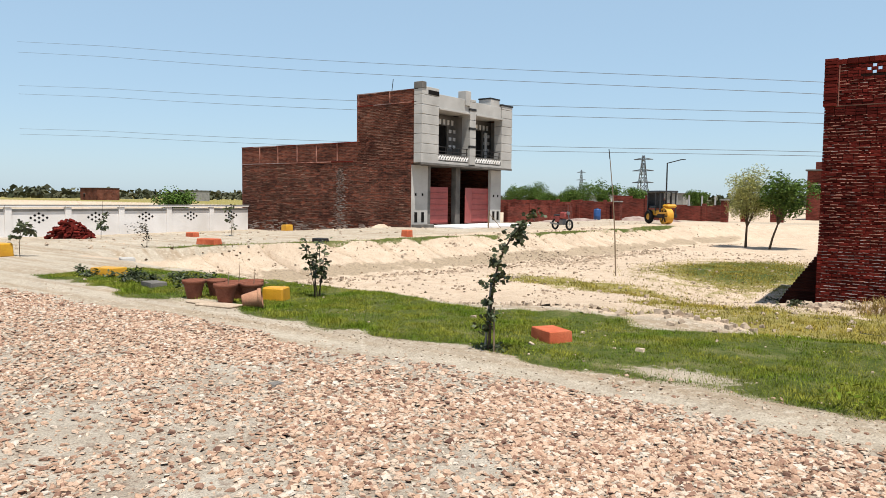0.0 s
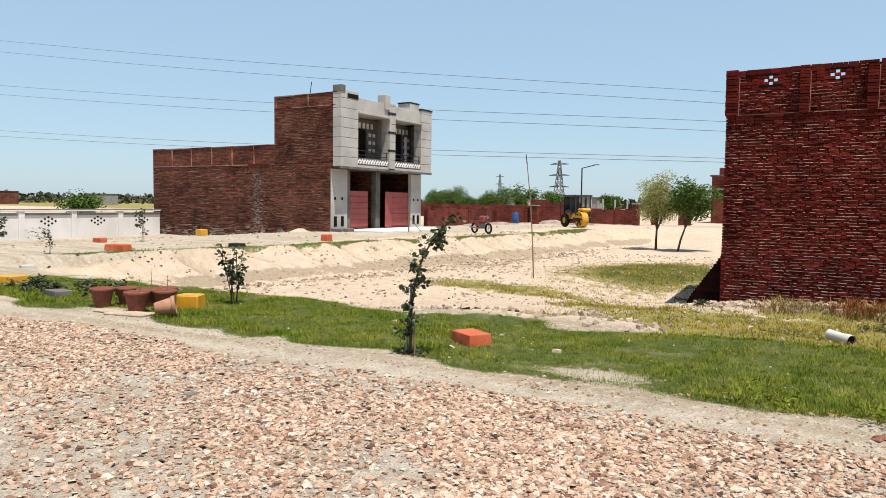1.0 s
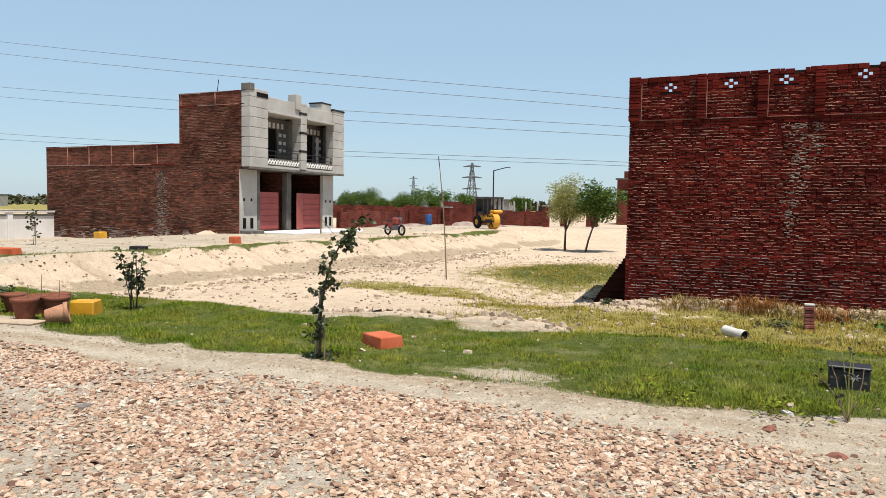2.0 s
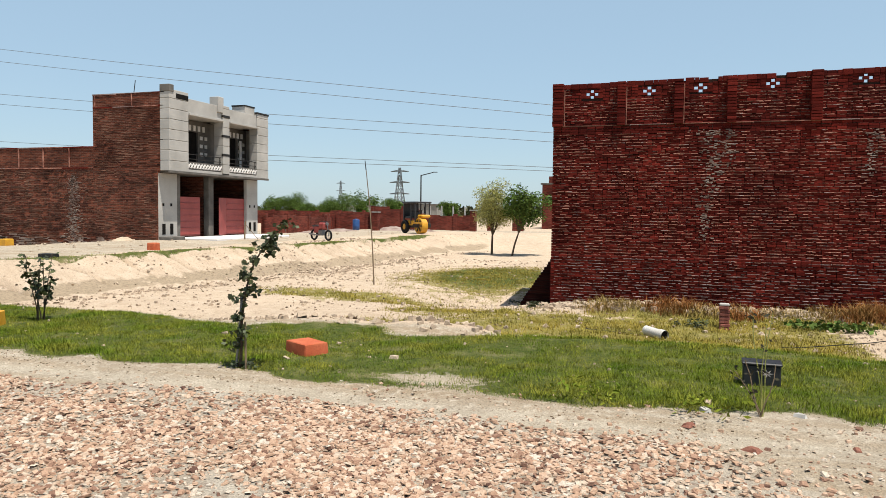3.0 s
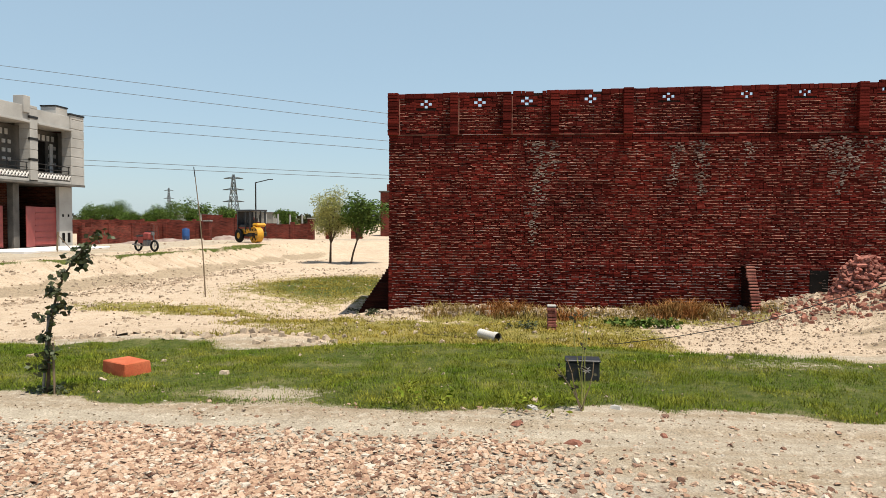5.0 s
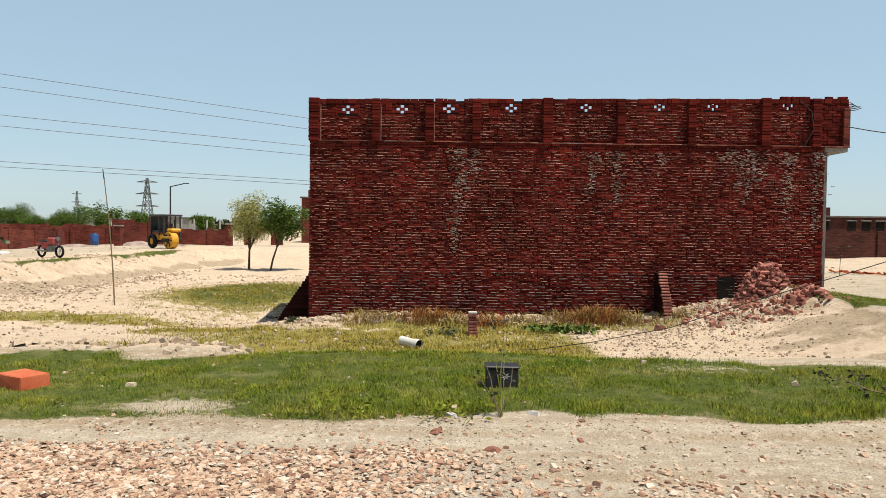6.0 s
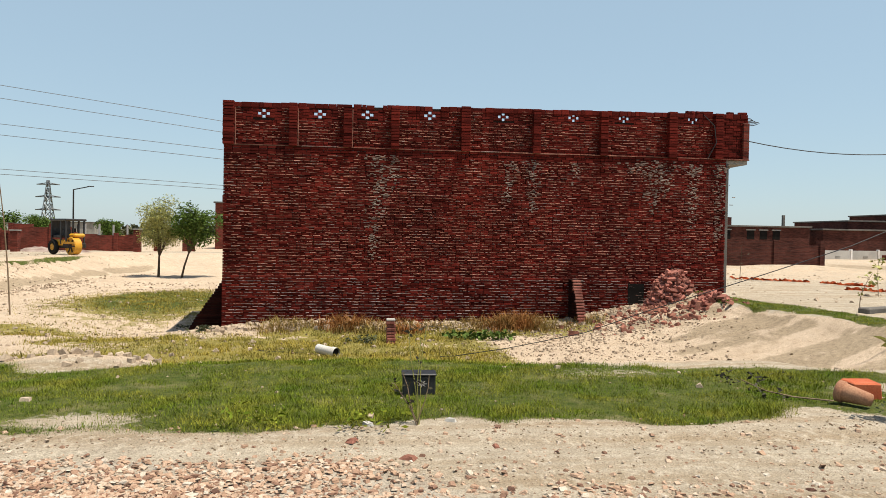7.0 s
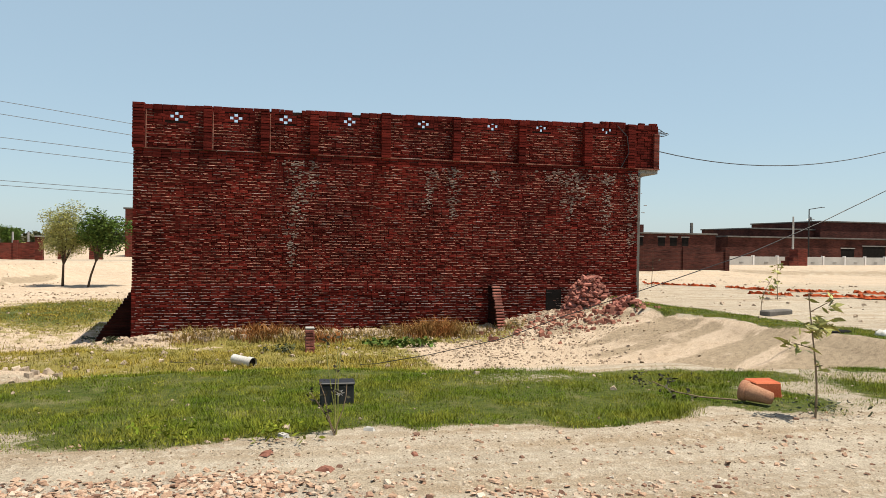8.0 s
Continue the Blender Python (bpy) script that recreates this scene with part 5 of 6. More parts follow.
def painted_block(x, y, sx, sy, sz, rz, material, label):
    g = root("kerb_block", label, "block", x, y, gz(x, y) - 0.02, rz)
    b = bmesh.new()
    bx(b, -sx / 2, sx / 2, -sy / 2, sy / 2, 0, sz, min(sx, sy, sz) * 0.08)
    for v in b.verts:
        if v.co.z > sz * 0.5:
            v.co.x *= 0.94
            v.co.y *= 0.94
        v.co += Vector((random.uniform(-1, 1), random.uniform(-1, 1), random.uniform(-1, 1))) * 0.006
    part("block", b, material, g)
    return g


Y_LAB, O_LAB = "yellow-painted concrete marker block on the verge", "orange-red painted concrete block lying in the grass"
painted_block(-8.95, 7.5, 0.36, 0.3, 0.22, 25, M_YELLOW, Y_LAB)
painted_block(-14.05, 7.5, 0.62, 0.4, 0.16, 15, M_YELLOW, Y_LAB)
painted_block(-20.1, 7.9, 0.5, 0.4, 0.35, 10, M_YELLOW, Y_LAB)
painted_block(-27.0, 23.3, 0.42, 0.42, 0.3, 0, M_YELLOW, Y_LAB)
painted_block(-4.0, 7.42, 0.44, 0.32, 0.15, -30, M_ORANGE, O_LAB)
painted_block(-20.4, 14.3, 0.75, 0.4, 0.2, 15, M_ORANGE, "orange-red block on the grassy bank edge")
painted_block(-19.3, 23.1, 0.36, 0.36, 0.3, 0, M_ORANGE, "small orange-red block at the top of the bank")
painted_block(-25.2, 16.9, 0.5, 0.3, 0.2, 0, M_ORANGE, "orange-red block beside the white wall")
painted_block(5.42, 7.2, 0.32, 0.28, 0.2, -8, M_ORANGE, "orange-red painted block behind a fallen pot")
painted_block(-18.7, 10.5, 0.5, 0.36, 0.2, -20, M_PLASTER, "white and grey concrete block on the road corner")
painted_block(-19.6, 18.5, 0.5, 0.4, 0.16, 10, M_IRON, "dark stone block at the bank edge")
painted_block(-11.6, 7.0, 0.45, 0.3, 0.10, -10, M_CEMENT_DARK, "grey concrete block sunk in the grass")


def flower_pot(x, y, h, r, material, label, lying=None, rz=0.0):
    g = root("flower_pot", label, "flower pot", x, y, gz(x, y), rz, group="pots on the verge")
    m = Matrix.Identity(4)
    if lying is not None:
        m = Matrix.Translation((0, 0, r * 0.82)) @ Matrix.Rotation(radians(lying), 4, "Z") @ Matrix.Rotation(radians(82), 4, "Y")
    b = lathe([(0.0, 0.0), (r * 0.58, 0.0), (r * 0.62, 0.02), (r * 0.9, h * 0.82), (r * 0.9, h), (r * 0.82, h), (r * 0.78, h * 0.85), (r * 0.74, h * 0.80), (0.0, h * 0.80)], 24)
    b.transform(m)
    part("body", b, material, g, smooth=True)
    b = lathe([(r * 0.88, h * 0.80), (r * 1.02, h * 0.82), (r * 1.04, h * 0.97), (r * 1.0, h * 1.0), (r * 0.86, h * 1.0)], 24)
    b.transform(m)
    part("rim", b, material, g, smooth=True)
    if lying is None:
        s = lathe([(0.0, h * 0.815), (r * 0.77, h * 0.81)], 16)
        part("soil", s, M_BARK, g)
    return g


POT = "empty terracotta flower pot standing by the road"
for x, y, h, r in ((-9.85, 6.62, 0.29, 0.175), (-9.80, 7.0, 0.28, 0.165), (-9.35, 7.05, 0.29, 0.17), (-9.05, 6.62, 0.30, 0.175), (-8.92, 7.0, 0.30, 0.17), (-9.4, 7.4, 0.28, 0.165)):
    flower_pot(x, y, h, r, M_TERRA, POT)
flower_pot(-8.5, 6.5, 0.28, 0.14, M_TERRA_PALE, "dusty terracotta pot lying on its side", 48)
flower_pot(5.08, 6.6, 0.31, 0.105, M_TERRA_PALE, "dusty terracotta pot tipped over in the grass", 122)
for k, (x, y) in enumerate(((-9.02, 6.64), (-8.9, 7.02), (-9.34, 7.08))):
    sp = root("dead_plant", "bare dead plant standing in a flower pot", "plant", x, y, gz(x, y) + 0.235)
    part("stem", rod_path(bmesh.new(), [(0, 0, 0), (0.015, 0, 0.15), (0.0, 0.01, 0.24 + 0.05 * k)], 0.008, 0.004, 5), M_WOOD, sp)
slab = root("broken_slab", "pale broken paving slab lying under the pots", "slab", -8.9, 6.42, gz(-8.9, 6.42), 12)
part("slab", box(-0.36, 0.3, -0.15, 0.15, 0.0, 0.03, 0.01), M_CLOD, slab)
slab = root("broken_slab", "grey slab fragment beside the flower pots", "slab", -9.35, 6.4, gz(-9.35, 6.4), 3)
part("slab", box(-0.26, 0.2, -0.09, 0.1, 0.0, 0.03, 0.012), M_CLOD, slab)

# saplings of the verge
def climbing_sapling():
    x, y = -4.16, 6.4
    t = root("staked_sapling", "leafy young tree tied to a stake in the verge", "sapling", x, y, gz(x, y) - 0.03)
    pts = [Vector((-0.06 + 0.13 * u + 0.40 * u ** 4 + 0.018 * math.sin(9 * u), 0.02 * math.cos(12 * u), 1.58 * u - 0.08 * u ** 4)) for u in (k / 11 for k in range(12))]
    part("stem", rod_path(bmesh.new(), pts, 0.018, 0.006), M_BARK, t)
    part("stake", rod(bmesh.new(), (-0.10, 0.02, 0), (-0.03, 0.02, 0.75), 0.013), M_STEEL, t, "thin grey stake")
    part("stake", rod(bmesh.new(), (0.05, -0.03, 0), (0.02, 0.0, 0.5), 0.011), M_WOOD, t)
    r = np.random.RandomState(2)
    c = [tuple(pts[k] + Vector((r.normal(0, 0.045), r.normal(0, 0.045), r.uniform(-0.05, 0.05)))) for k in (2, 3, 3, 4, 4, 5, 5, 6, 6, 7, 7, 8, 8, 9, 9, 10, 11) for _ in range(2)]
    c += [tuple(pts[10] + Vector((r.uniform(-0.06, 0.16), r.normal(0, 0.05), r.uniform(-0.16, 0.1)))) for _ in range(6)]
    v, f = leaf_cloud(c, 0.055, 500, 0.058, 5, 1.0, 0.8)
    raw("foliage", v, f, M_LEAF, t, kind="stuff")
    # low shaded tuft at the foot
    v, f = leaf_cloud([(-0.1, 0, 0.06), (0.0, 0.05, 0.05), (0.1, 0, 0.05)], 0.11, 110, 0.05, 6, 0.5)
    raw("foot_tuft", v, f, M_LEAF, t, kind="stuff")


climbing_sapling()


def leafy_shrub(x, y):
    """Several upright stems with single large leaves."""
    g = root("leafy_shrub", "airy dark-leaved shrub beside a yellow block", "shrub", x, y, gz(x, y) - 0.02)
    r = np.random.RandomState(4)
    v, f = [], []
    for k in range(7):
        h, lx, ly = r.uniform(0.6, 0.98), r.uniform(-0.22, 0.22), r.uniform(-0.16, 0.16)
        p = [Vector((0.05 * math.sin(k) + lx * u ** 1.3, 0.05 * math.cos(k) + ly * u ** 1.3, h * u)) for u in (0, 0.3, 0.6, 0.85, 1)]
        part("stem", rod_path(bmesh.new(), p, 0.009, 0.004, 5), M_BARK, g)
        a, b = leaf_cloud([tuple(p[1].lerp(p[4], u)) for u in np.linspace(0.25, 1, 7)], 0.075, 26, 0.095, 90 + k, 1.0, 0.62)
        f += [tuple(len(v) + i for i in q) for q in b]
        v += a
    raw("foliage", v, f, M_LEAF, g, kind="stuff")


leafy_shrub(-8.66, 8.1)
sapling("young_sapling", "slender sapling with drooping yellow-green leaves", 5.18, 6.12, 1.22, 130, 0.125, M_LEAF_PALE, 7, -0.08, 0.12, lo=0.5, aspect=0.3)
sapling("young_sapling", "small dark sapling by the road corner", -19.7, 8.2, 0.95, 90, 0.16, M_LEAF, 9, 0.05, 0.16, lo=0.5)
sapling("young_sapling", "thin sapling before the white wall", -26.9, 14.1, 1.45, 90, 0.14, M_LEAF, 10, 0.1, 0.16, lo=0.3)
sapling("young_sapling", "thin sapling with a few leaves beside the wall", -24.6, 18.3, 1.35, 80, 0.14, M_LEAF, 11, 0.05, 0.14, 0.9, lo=0.4)
sapling("dry_shrub", "greyish low shrub on the road corner", -20.6, 12.2, 0.7, 160, 0.07, M_LEAF_DULL, 12, 0.0, 0.2, lo=0.1)
sapling("young_sapling", "thin sapling on the side road verge", 16.0, 20.5, 1.3, 50, 0.14, M_LEAF_PALE, 15, 0.0, 0.14, lo=0.4)
sapling("young_sapling", "bent bare sapling on the grassy verge", 12.4, 16.5, 0.9, 14, 0.1, M_LEAF_PALE, 16, 0.3, 0.1, lo=0.4)
sapling("staked_sapling", "bare forked sapling by the brick compound wall", 15.2, 27.0, 1.5, 6, 0.1, M_LEAF_DULL, 17, 0.0, 0.3, lo=0.5)


stick = root("wooden_post", "short wooden post leaning before the gates", "post", -22.6, 34.2, gz(-22.6, 34.2))
part("post", rod_path(bmesh.new(), [(0, 0, -0.1), (0.02, 0, 0.5), (0.05, 0.02, 1.0)], 0.05, 0.035), M_WOOD, stick)
part("brace", rod(bmesh.new(), (0.03, 0, 0.85), (0.5, 0.55, 0.0), 0.02), M_WOOD, stick)


def boxed_plant():
    x, y = 0.70, 6.3
    g = root("black_box", "black plastic box lying in the grass", "box", 0.79, 7.5, gz(0.79, 7.5) - 0.01, -3)
    part("body", box(-0.165, 0.165, -0.11, 0.11, 0.0, 0.2, 0.012), M_BLACK, g)
    part("lid", box(-0.175, 0.175, -0.12, 0.12, 0.2, 0.225, 0.008), M_BLACK, g, "scuffed black lid")
    part("handle", box(-0.05, 0.05, -0.126, -0.11, 0.12, 0.15, 0.005), M_BLACK, g)
    t = root("dry_weed", "dry flowering weed growing round a black box", "weed", x - 0.02, y, gz(x, y))
    r = np.random.RandomState(3)
    tips = []
    for k, (dx, h) in enumerate(((-0.07, 0.8), (0.04, 0.84), (0.0, 0.75), (-0.12, 0.45), (0.08, 0.42), (-0.16, 0.35))):
        p = [Vector((dx * u * 1.2 + 0.012 * math.sin(6 * u + k), 0.02 * math.sin(3 * u + k), h * u)) for u in (0, 0.25, 0.5, 0.75, 1)]
        part("stalk", rod_path(bmesh.new(), p, 0.0055, 0.0035, 5), M_LEAF_PALE if k < 3 else M_WOOD, t)
        tips += [tuple(q) for q in p[2:]]
    v, f = leaf_cloud(tips, 0.045, 70, 0.045, 8, 1.0, 0.5)
    raw("foliage", v, f, M_LEAF_DULL, t, kind="stuff")
    for px, pz in ((0.03, 0.35),):
        v, f = [], []
        for k in range(7):
            a = k * 0.9
            c, s = math.cos(a), math.sin(a)
            i = len(v)
            v += [(px, 0.0, pz), (px + 0.02 * c - 0.006 * s, -0.005, pz + 0.016 * s + 0.006 * c), (px + 0.045 * c, 0.0, pz + 0.035 * s), (px + 0.02 * c + 0.006 * s, -0.005, pz + 0.016 * s - 0.006 * c)]
            f.append((i, i + 1, i + 2, i + 3))
        raw("leaf_rosette", v, f, M_PLASTER, t, "pale star of narrow leaves")


boxed_plant()

pipe = root("plastic_pipe", "short white plastic pipe lying among weeds", "pipe", -0.45, 16.3, gz(-0.45, 16.3) + 0.12)
pipe.matrix_basis = pose(-0.45, 16.3, gz(-0.45, 16.3) + 0.13, 0, 5, -42)
part("tube", rod(bmesh.new(), (-0.27, 0, 0), (0.2, 0, 0), 0.1, None, 20, False), M_PIPE, pipe, smooth=True)
part("socket", rod(bmesh.new(), (0.16, 0, 0), (0.29, 0, 0), 0.118, None, 20, False), M_PIPE, pipe, smooth=True)
part("inner_tube", rod(bmesh.new(), (0.26, 0, 0), (0.22, 0, 0), 0.097, None, 20, True), M_DARK, pipe)


def brick_pillar(name, label, x, y, n, lean, w=0.23, d=0.23, taper=0.0, z0=None):
    """Bricks laid one over the other; lean: how far the foot stands out before the top."""
    g = root(name, label, "buttress", x, y, (gz(x, y) if z0 is None else z0) - 0.12)
    r = random.Random(n)
    meshes = []
    for k in range(4):
        b = box(-w / 2, w / 2, -d / 2, d / 2, 0, COURSE - 0.014, 0.008)
        me = bpy.data.meshes.new("brick")
        b.to_mesh(me)
        b.free()
        me.materials.append(M_BRICK_LIT)
        meshes.append(me)
    for k in range(n):
        u = k / max(1, n - 1)
        ob = new("brick", meshes[k % 4])
        ob.parent = g
        ob.matrix_basis = pose(r.uniform(-0.012, 0.012), lean * u + r.uniform(-0.01, 0.01), k * COURSE, 0, 0, r.uniform(-4, 4))
    part("mortar_core", bx(bmesh.new(), -w / 2 + 0.03, w / 2 - 0.03, -d / 2 + 0.03, d / 2 - 0.03, 0.0, n * COURSE - 0.03, 0, Matrix.Shear("XY", 4, (0, lean / (n * COURSE)))), M_MORTAR, g)
    return g


# Shaded and sunlit copies of one brick; the pale one also makes heaps.
M_BRICK_SHADE = mat("shaded_brick", (0.030, 0.009, 0.007), (0.017, 0.006, 0.005), 3, 0.95, 0.4, 60, rnd="object", spread=0.3)
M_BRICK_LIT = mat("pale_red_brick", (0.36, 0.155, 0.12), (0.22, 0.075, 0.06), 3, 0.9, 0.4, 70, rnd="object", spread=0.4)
brick_pillar("brick_stub", "short free-standing brick stub in the weeds", 1.05, 18.3, 10, 0.0, 0.22, 0.24, z0=-1.22)
capst = root("cap_stone", "pale flat stone resting on a brick stub", "stone", 1.05, 18.3, -0.52)
part("stone", box(-0.11, 0.11, -0.11, 0.11, 0, 0.05, 0.012), M_PLASTER, capst)


def buttress():
    g = root("brick_buttress", "leaning brick buttress against the house wall", "buttress", 6.6, 20.9, 0)
    r = random.Random(4)
    k = 0
    z = -1.3
    while z < 0.36:
        u = (z + 1.3) / 1.6
        y0 = -1.02 + 0.88 * u
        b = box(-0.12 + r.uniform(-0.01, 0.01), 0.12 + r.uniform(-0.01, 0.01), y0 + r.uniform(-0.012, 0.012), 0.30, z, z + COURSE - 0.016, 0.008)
        # Near-black body bricks paint the shaded flank, pale front bricks the sunlit edge.
        part("brick", b, M_BRICK_SHADE, g)
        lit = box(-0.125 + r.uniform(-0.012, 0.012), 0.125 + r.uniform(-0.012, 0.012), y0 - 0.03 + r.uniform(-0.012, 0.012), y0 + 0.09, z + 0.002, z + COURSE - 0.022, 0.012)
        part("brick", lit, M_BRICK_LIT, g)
        z += COURSE
    m = bmesh.new()
    for k in range(20):
        u = k / 20
        bx(m, -0.10, 0.10, -0.96 + 0.88 * u, 0.29, -1.3 + 1.58 * u, -1.3 + 1.58 * (u + 0.05))
    part("mortar_core", m, M_MORTAR, g)


buttress()


def side_buttress():
    """Stepped raking bricks against the end wall; the shade of the house is put into their colour."""
    g = root("brick_buttress", "stepped brick buttress against the shaded end wall", "buttress", H2X0, 22.1, 0)
    r = random.Random(8)
    z = -1.5
    while z < 0.22:
        u = (z + 1.5) / 1.72
        part("brick", box(-1.15 * (1 - u) - 0.10 + r.uniform(-0.015, 0.015), -0.004, -0.12 + r.uniform(-0.008, 0.008), 0.12, z, z + COURSE - 0.012, 0.008), M_BRICK_SHADE, g)
        z += COURSE
    m = bmesh.new()
    for k in range(16):
        u = k / 16
        bx(m, -1.15 * (1 - u) - 0.02, -0.006, -0.10, 0.10, -1.5 + 1.68 * u, -1.5 + 1.68 * (u + 0.0625))
    part("mortar_core", m, M_MORTAR, g)


side_buttress()


def brick_heap(x, y, n, sx, sy, h, seed, label, material=None):
    g = root("brick_heap", label, "brick heap")
    r = np.random.RandomState(seed)
    me = bpy.data.meshes.new("brick")
    b = box(-0.115, 0.115, -0.055, 0.055, -0.036, 0.036, 0.008)
    b.to_mesh(me)
    b.free()
    me.materials.append(material or M_BRICK_LIT)
    for k in range(n):
        u, a = r.rand() ** 0.6, r.uniform(0, 6.283)
        px, py = x + sx * u * math.cos(a), y + sy * u * math.sin(a)
        ob = new("brick", me)
        ob.parent = g
        pz = gz(px, py) + max(0.03, h * (1 - u ** 2.2) * r.uniform(0.55, 1.0))
        ob.matrix_basis = pose(px, py, pz, r.normal(0, 28), r.normal(0, 28), r.uniform(0, 180))
    c = bmesh.new()
    q = 12
    base = [c.verts.new((x + sx * 0.85 * math.cos(2 * math.pi * i / q), y + sy * 0.85 * math.sin(2 * math.pi * i / q), gz(x, y) - 0.25)) for i in range(q)]
    mid = [c.verts.new((x + sx * 0.55 * math.cos(2 * math.pi * i / q), y + sy * 0.55 * math.sin(2 * math.pi * i / q), gz(x, y) + h * 0.5)) for i in range(q)]
    top = c.verts.new((x, y, gz(x, y) + h * 0.8))
    for i in range(q):
        c.faces.new((base[i], base[(i + 1) % q], mid[(i + 1) % q], mid[i]))
        c.faces.new((mid[i], mid[(i + 1) % q], top))
    part("packed_rubble", c, material or M_RUBBLE, g)


brick_heap(9.3, 20.45, 200, 0.68, 0.5, 0.86, 3, "tipped heap of broken red bricks by the wall")
brick_heap(9.75, 19.0, 40, 0.55, 0.4, 0.22, 6, "few loose red bricks on the slope")
brick_heap(-27.9, 13.4, 120, 1.2, 0.7, 0.75, 7, "heap of dark red bricks before the white wall", M_BRICK_PART)
def brick_steps(x, y):
    g = root("brick_stack", "stepped stack of red bricks before the panel fence", "brick stack", x, y, gz(x, y))
    for k, (a, b, h) in enumerate(((-1.0, -0.6, 0.4), (-0.6, -0.2, 0.75), (-0.2, 0.75, 1.35))):
        part("stack_step", box(a, b - 0.004, -0.5, 0.5, -0.1, h, 0.01), M_REDBRICK, g)


brick_steps(42.0, 51.6)
# Plate before the bricks; its near-black colour paints the shade of an opening.
side = root("vent_recess", "near-black plate standing for an opening at the foot of the wall", "opening", 8.62, H2Y0 - 0.05, 0, kind="structure")
part("void", box(-0.28, 0.22, 0.0, 0.03, -0.35, 0.28), M_DARK, side)

# cables
pts = [(-4.2, 12.0, gz(-4.2, 12.0)), (-3.2, 12.0, 0.10), (-1.38, 12.0, -0.17), (-0.2, 12.0, -0.33), (0.85, 12.0, -0.40), (1.8, 12.0, -0.36), (2.7, 12.0, -0.23), (3.98, 12.0, 0.02), (5.11, 12.0, 0.40), (7.0, 12.0, 0.98), (8.79, 12.0, 1.55), (10.3, 12.0, 2.15), (11.75, 12.0, 2.79), (14.5, 12.0, 4.2)]
near_eye = Vector((0.15, 0.25, 1.6))
for k, s in enumerate((1.0, 1.42, 1.42, 1.40, 1.37, 1.33, 1.28, 1.2, 1.12, 1.05)):
    if k:
        pts[k] = tuple(near_eye + (Vector(pts[k]) - near_eye) * s)
pts = pts[2:]
pts[0] = (pts[0][0], pts[0][1], gz(pts[0][0], pts[0][1]) + 0.02)
wire_curve("black_cable", pts, 0.009, M_BLACK, None, "black electric cable sagging over the plot", "cable")
pts = [(12.05 + 9.0 * k / 14, 21.2 - 0.1 * k / 14, 4.70 + 0.45 * k / 14 - 3.3 * (k / 14) * (1 - k / 14) * 0.62) for k in range(15)]
wire_curve("black_cable", pts, 0.015, M_BLACK, None, "black service cable slung from the parapet", "cable")
wire_curve("black_cable", [(10.6, 21.12, 5.42), (10.9, 21.05, 5.1), (11.0, 21.1, 4.6), (10.75, 21.15, 4.1)], 0.014, M_BLACK, None, "loose black cable hanging on the parapet", "cable")


# orange cloth along the side road
def cloth_strip(pts, w, seed, label):
    r = np.random.RandomState(seed)
    v, f = [], []
    n = 40
    P = np.array(pts)
    t = np.linspace(0, 1, len(P))
    for i in range(n):
        u = i / (n - 1)
        c = np.array([np.interp(u, t, P[:, k]) for k in range(2)])
        for j in range(6):
            y = c[1] + (j - 2.5) / 5 * w * r.uniform(0.6, 1.2)
            x = c[0] + r.normal(0, 0.05)
            v.append((x, y, gz(x, y) + 0.03 + r.rand() * 0.16 * (1 - abs(j - 2.5) / 2.6)))
    for i in range(n - 1):
        for j in range(5):
            k = i * 6 + j
            f.append((k, k + 1, k + 7, k + 6))
    tagged(raw("cloth_strip", v, f, M_CLOTH), label, "cloth")


for k, (a, w) in enumerate((([(16.2, 29.5), (17.2, 28.0), (17.9, 26.8)], 0.3), ([(18.1, 26.2), (18.4, 25.2), (18.9, 24.4)], 0.24), ([(19.3, 24.1), (20.6, 23.2)], 0.34), ([(21.2, 22.9), (22.6, 22.2), (24, 21.8)], 0.26))):
    cloth_strip(a, w, 1 + k, "crumpled orange netting lying along the side road")
cloth_strip([(16.6, 22.7), (17.6, 21.9)], 0.22, 7, "torn orange netting on the side road")
cloth_strip([(18.0, 21.5), (19.2, 20.6), (20.2, 20.1)], 0.5, 8, "heap of orange-red netting on the side road")
cloth_strip([(20.8, 19.8), (22.5, 19.0)], 0.4, 9, "heap of orange-red netting on the side road")


# ---- loose ground cover ----
blades("lawn_grass", "short green grass of the lawn strip", 900000, (-15.5, 9.5, 5.9, 9.7), turf_weight, 0.014, 0.05, 0.0034, M_GRASS, 1, fine=True)
blades("lawn_grass", "tufted green grass at the road edge of the lawn", 90000, (-15, 9.5, 6.1, 7.0), lambda x, y: turf_weight(x, y) * bump2(x, y, x, 6.5, 1, 0.25) * ss(0.35, 0.6, vn(x, y, 0.8, 55)), 0.04, 0.10, 0.0035, M_GRASS, 11, fine=True)
blades("lawn_grass", "rough green grass running into the sunken plot", 130000, (-3.6, 4, 9.2, 16.5), turf_weight, 0.02, 0.07, 0.0045, M_GRASS, 2)
blades("verge_grass", "green grass along the edges of the side roads", 110000, (9.9, 13.0, 9.4, 22), turf_weight, 0.015, 0.05, 0.005, M_GRASS, 3, fine=True)
blades("verge_grass", "green grass along the top of the bank", 50000, (-20.6, -16.2, 11.5, 50), turf_weight, 0.03, 0.08, 0.008, M_GRASS, 4, fine=True)
blades("plot_grass", "patch of grass at the far end of the plot", 60000, (-13, -3.7, 22, 40), turf_weight, 0.03, 0.09, 0.010, M_WEED, 5)
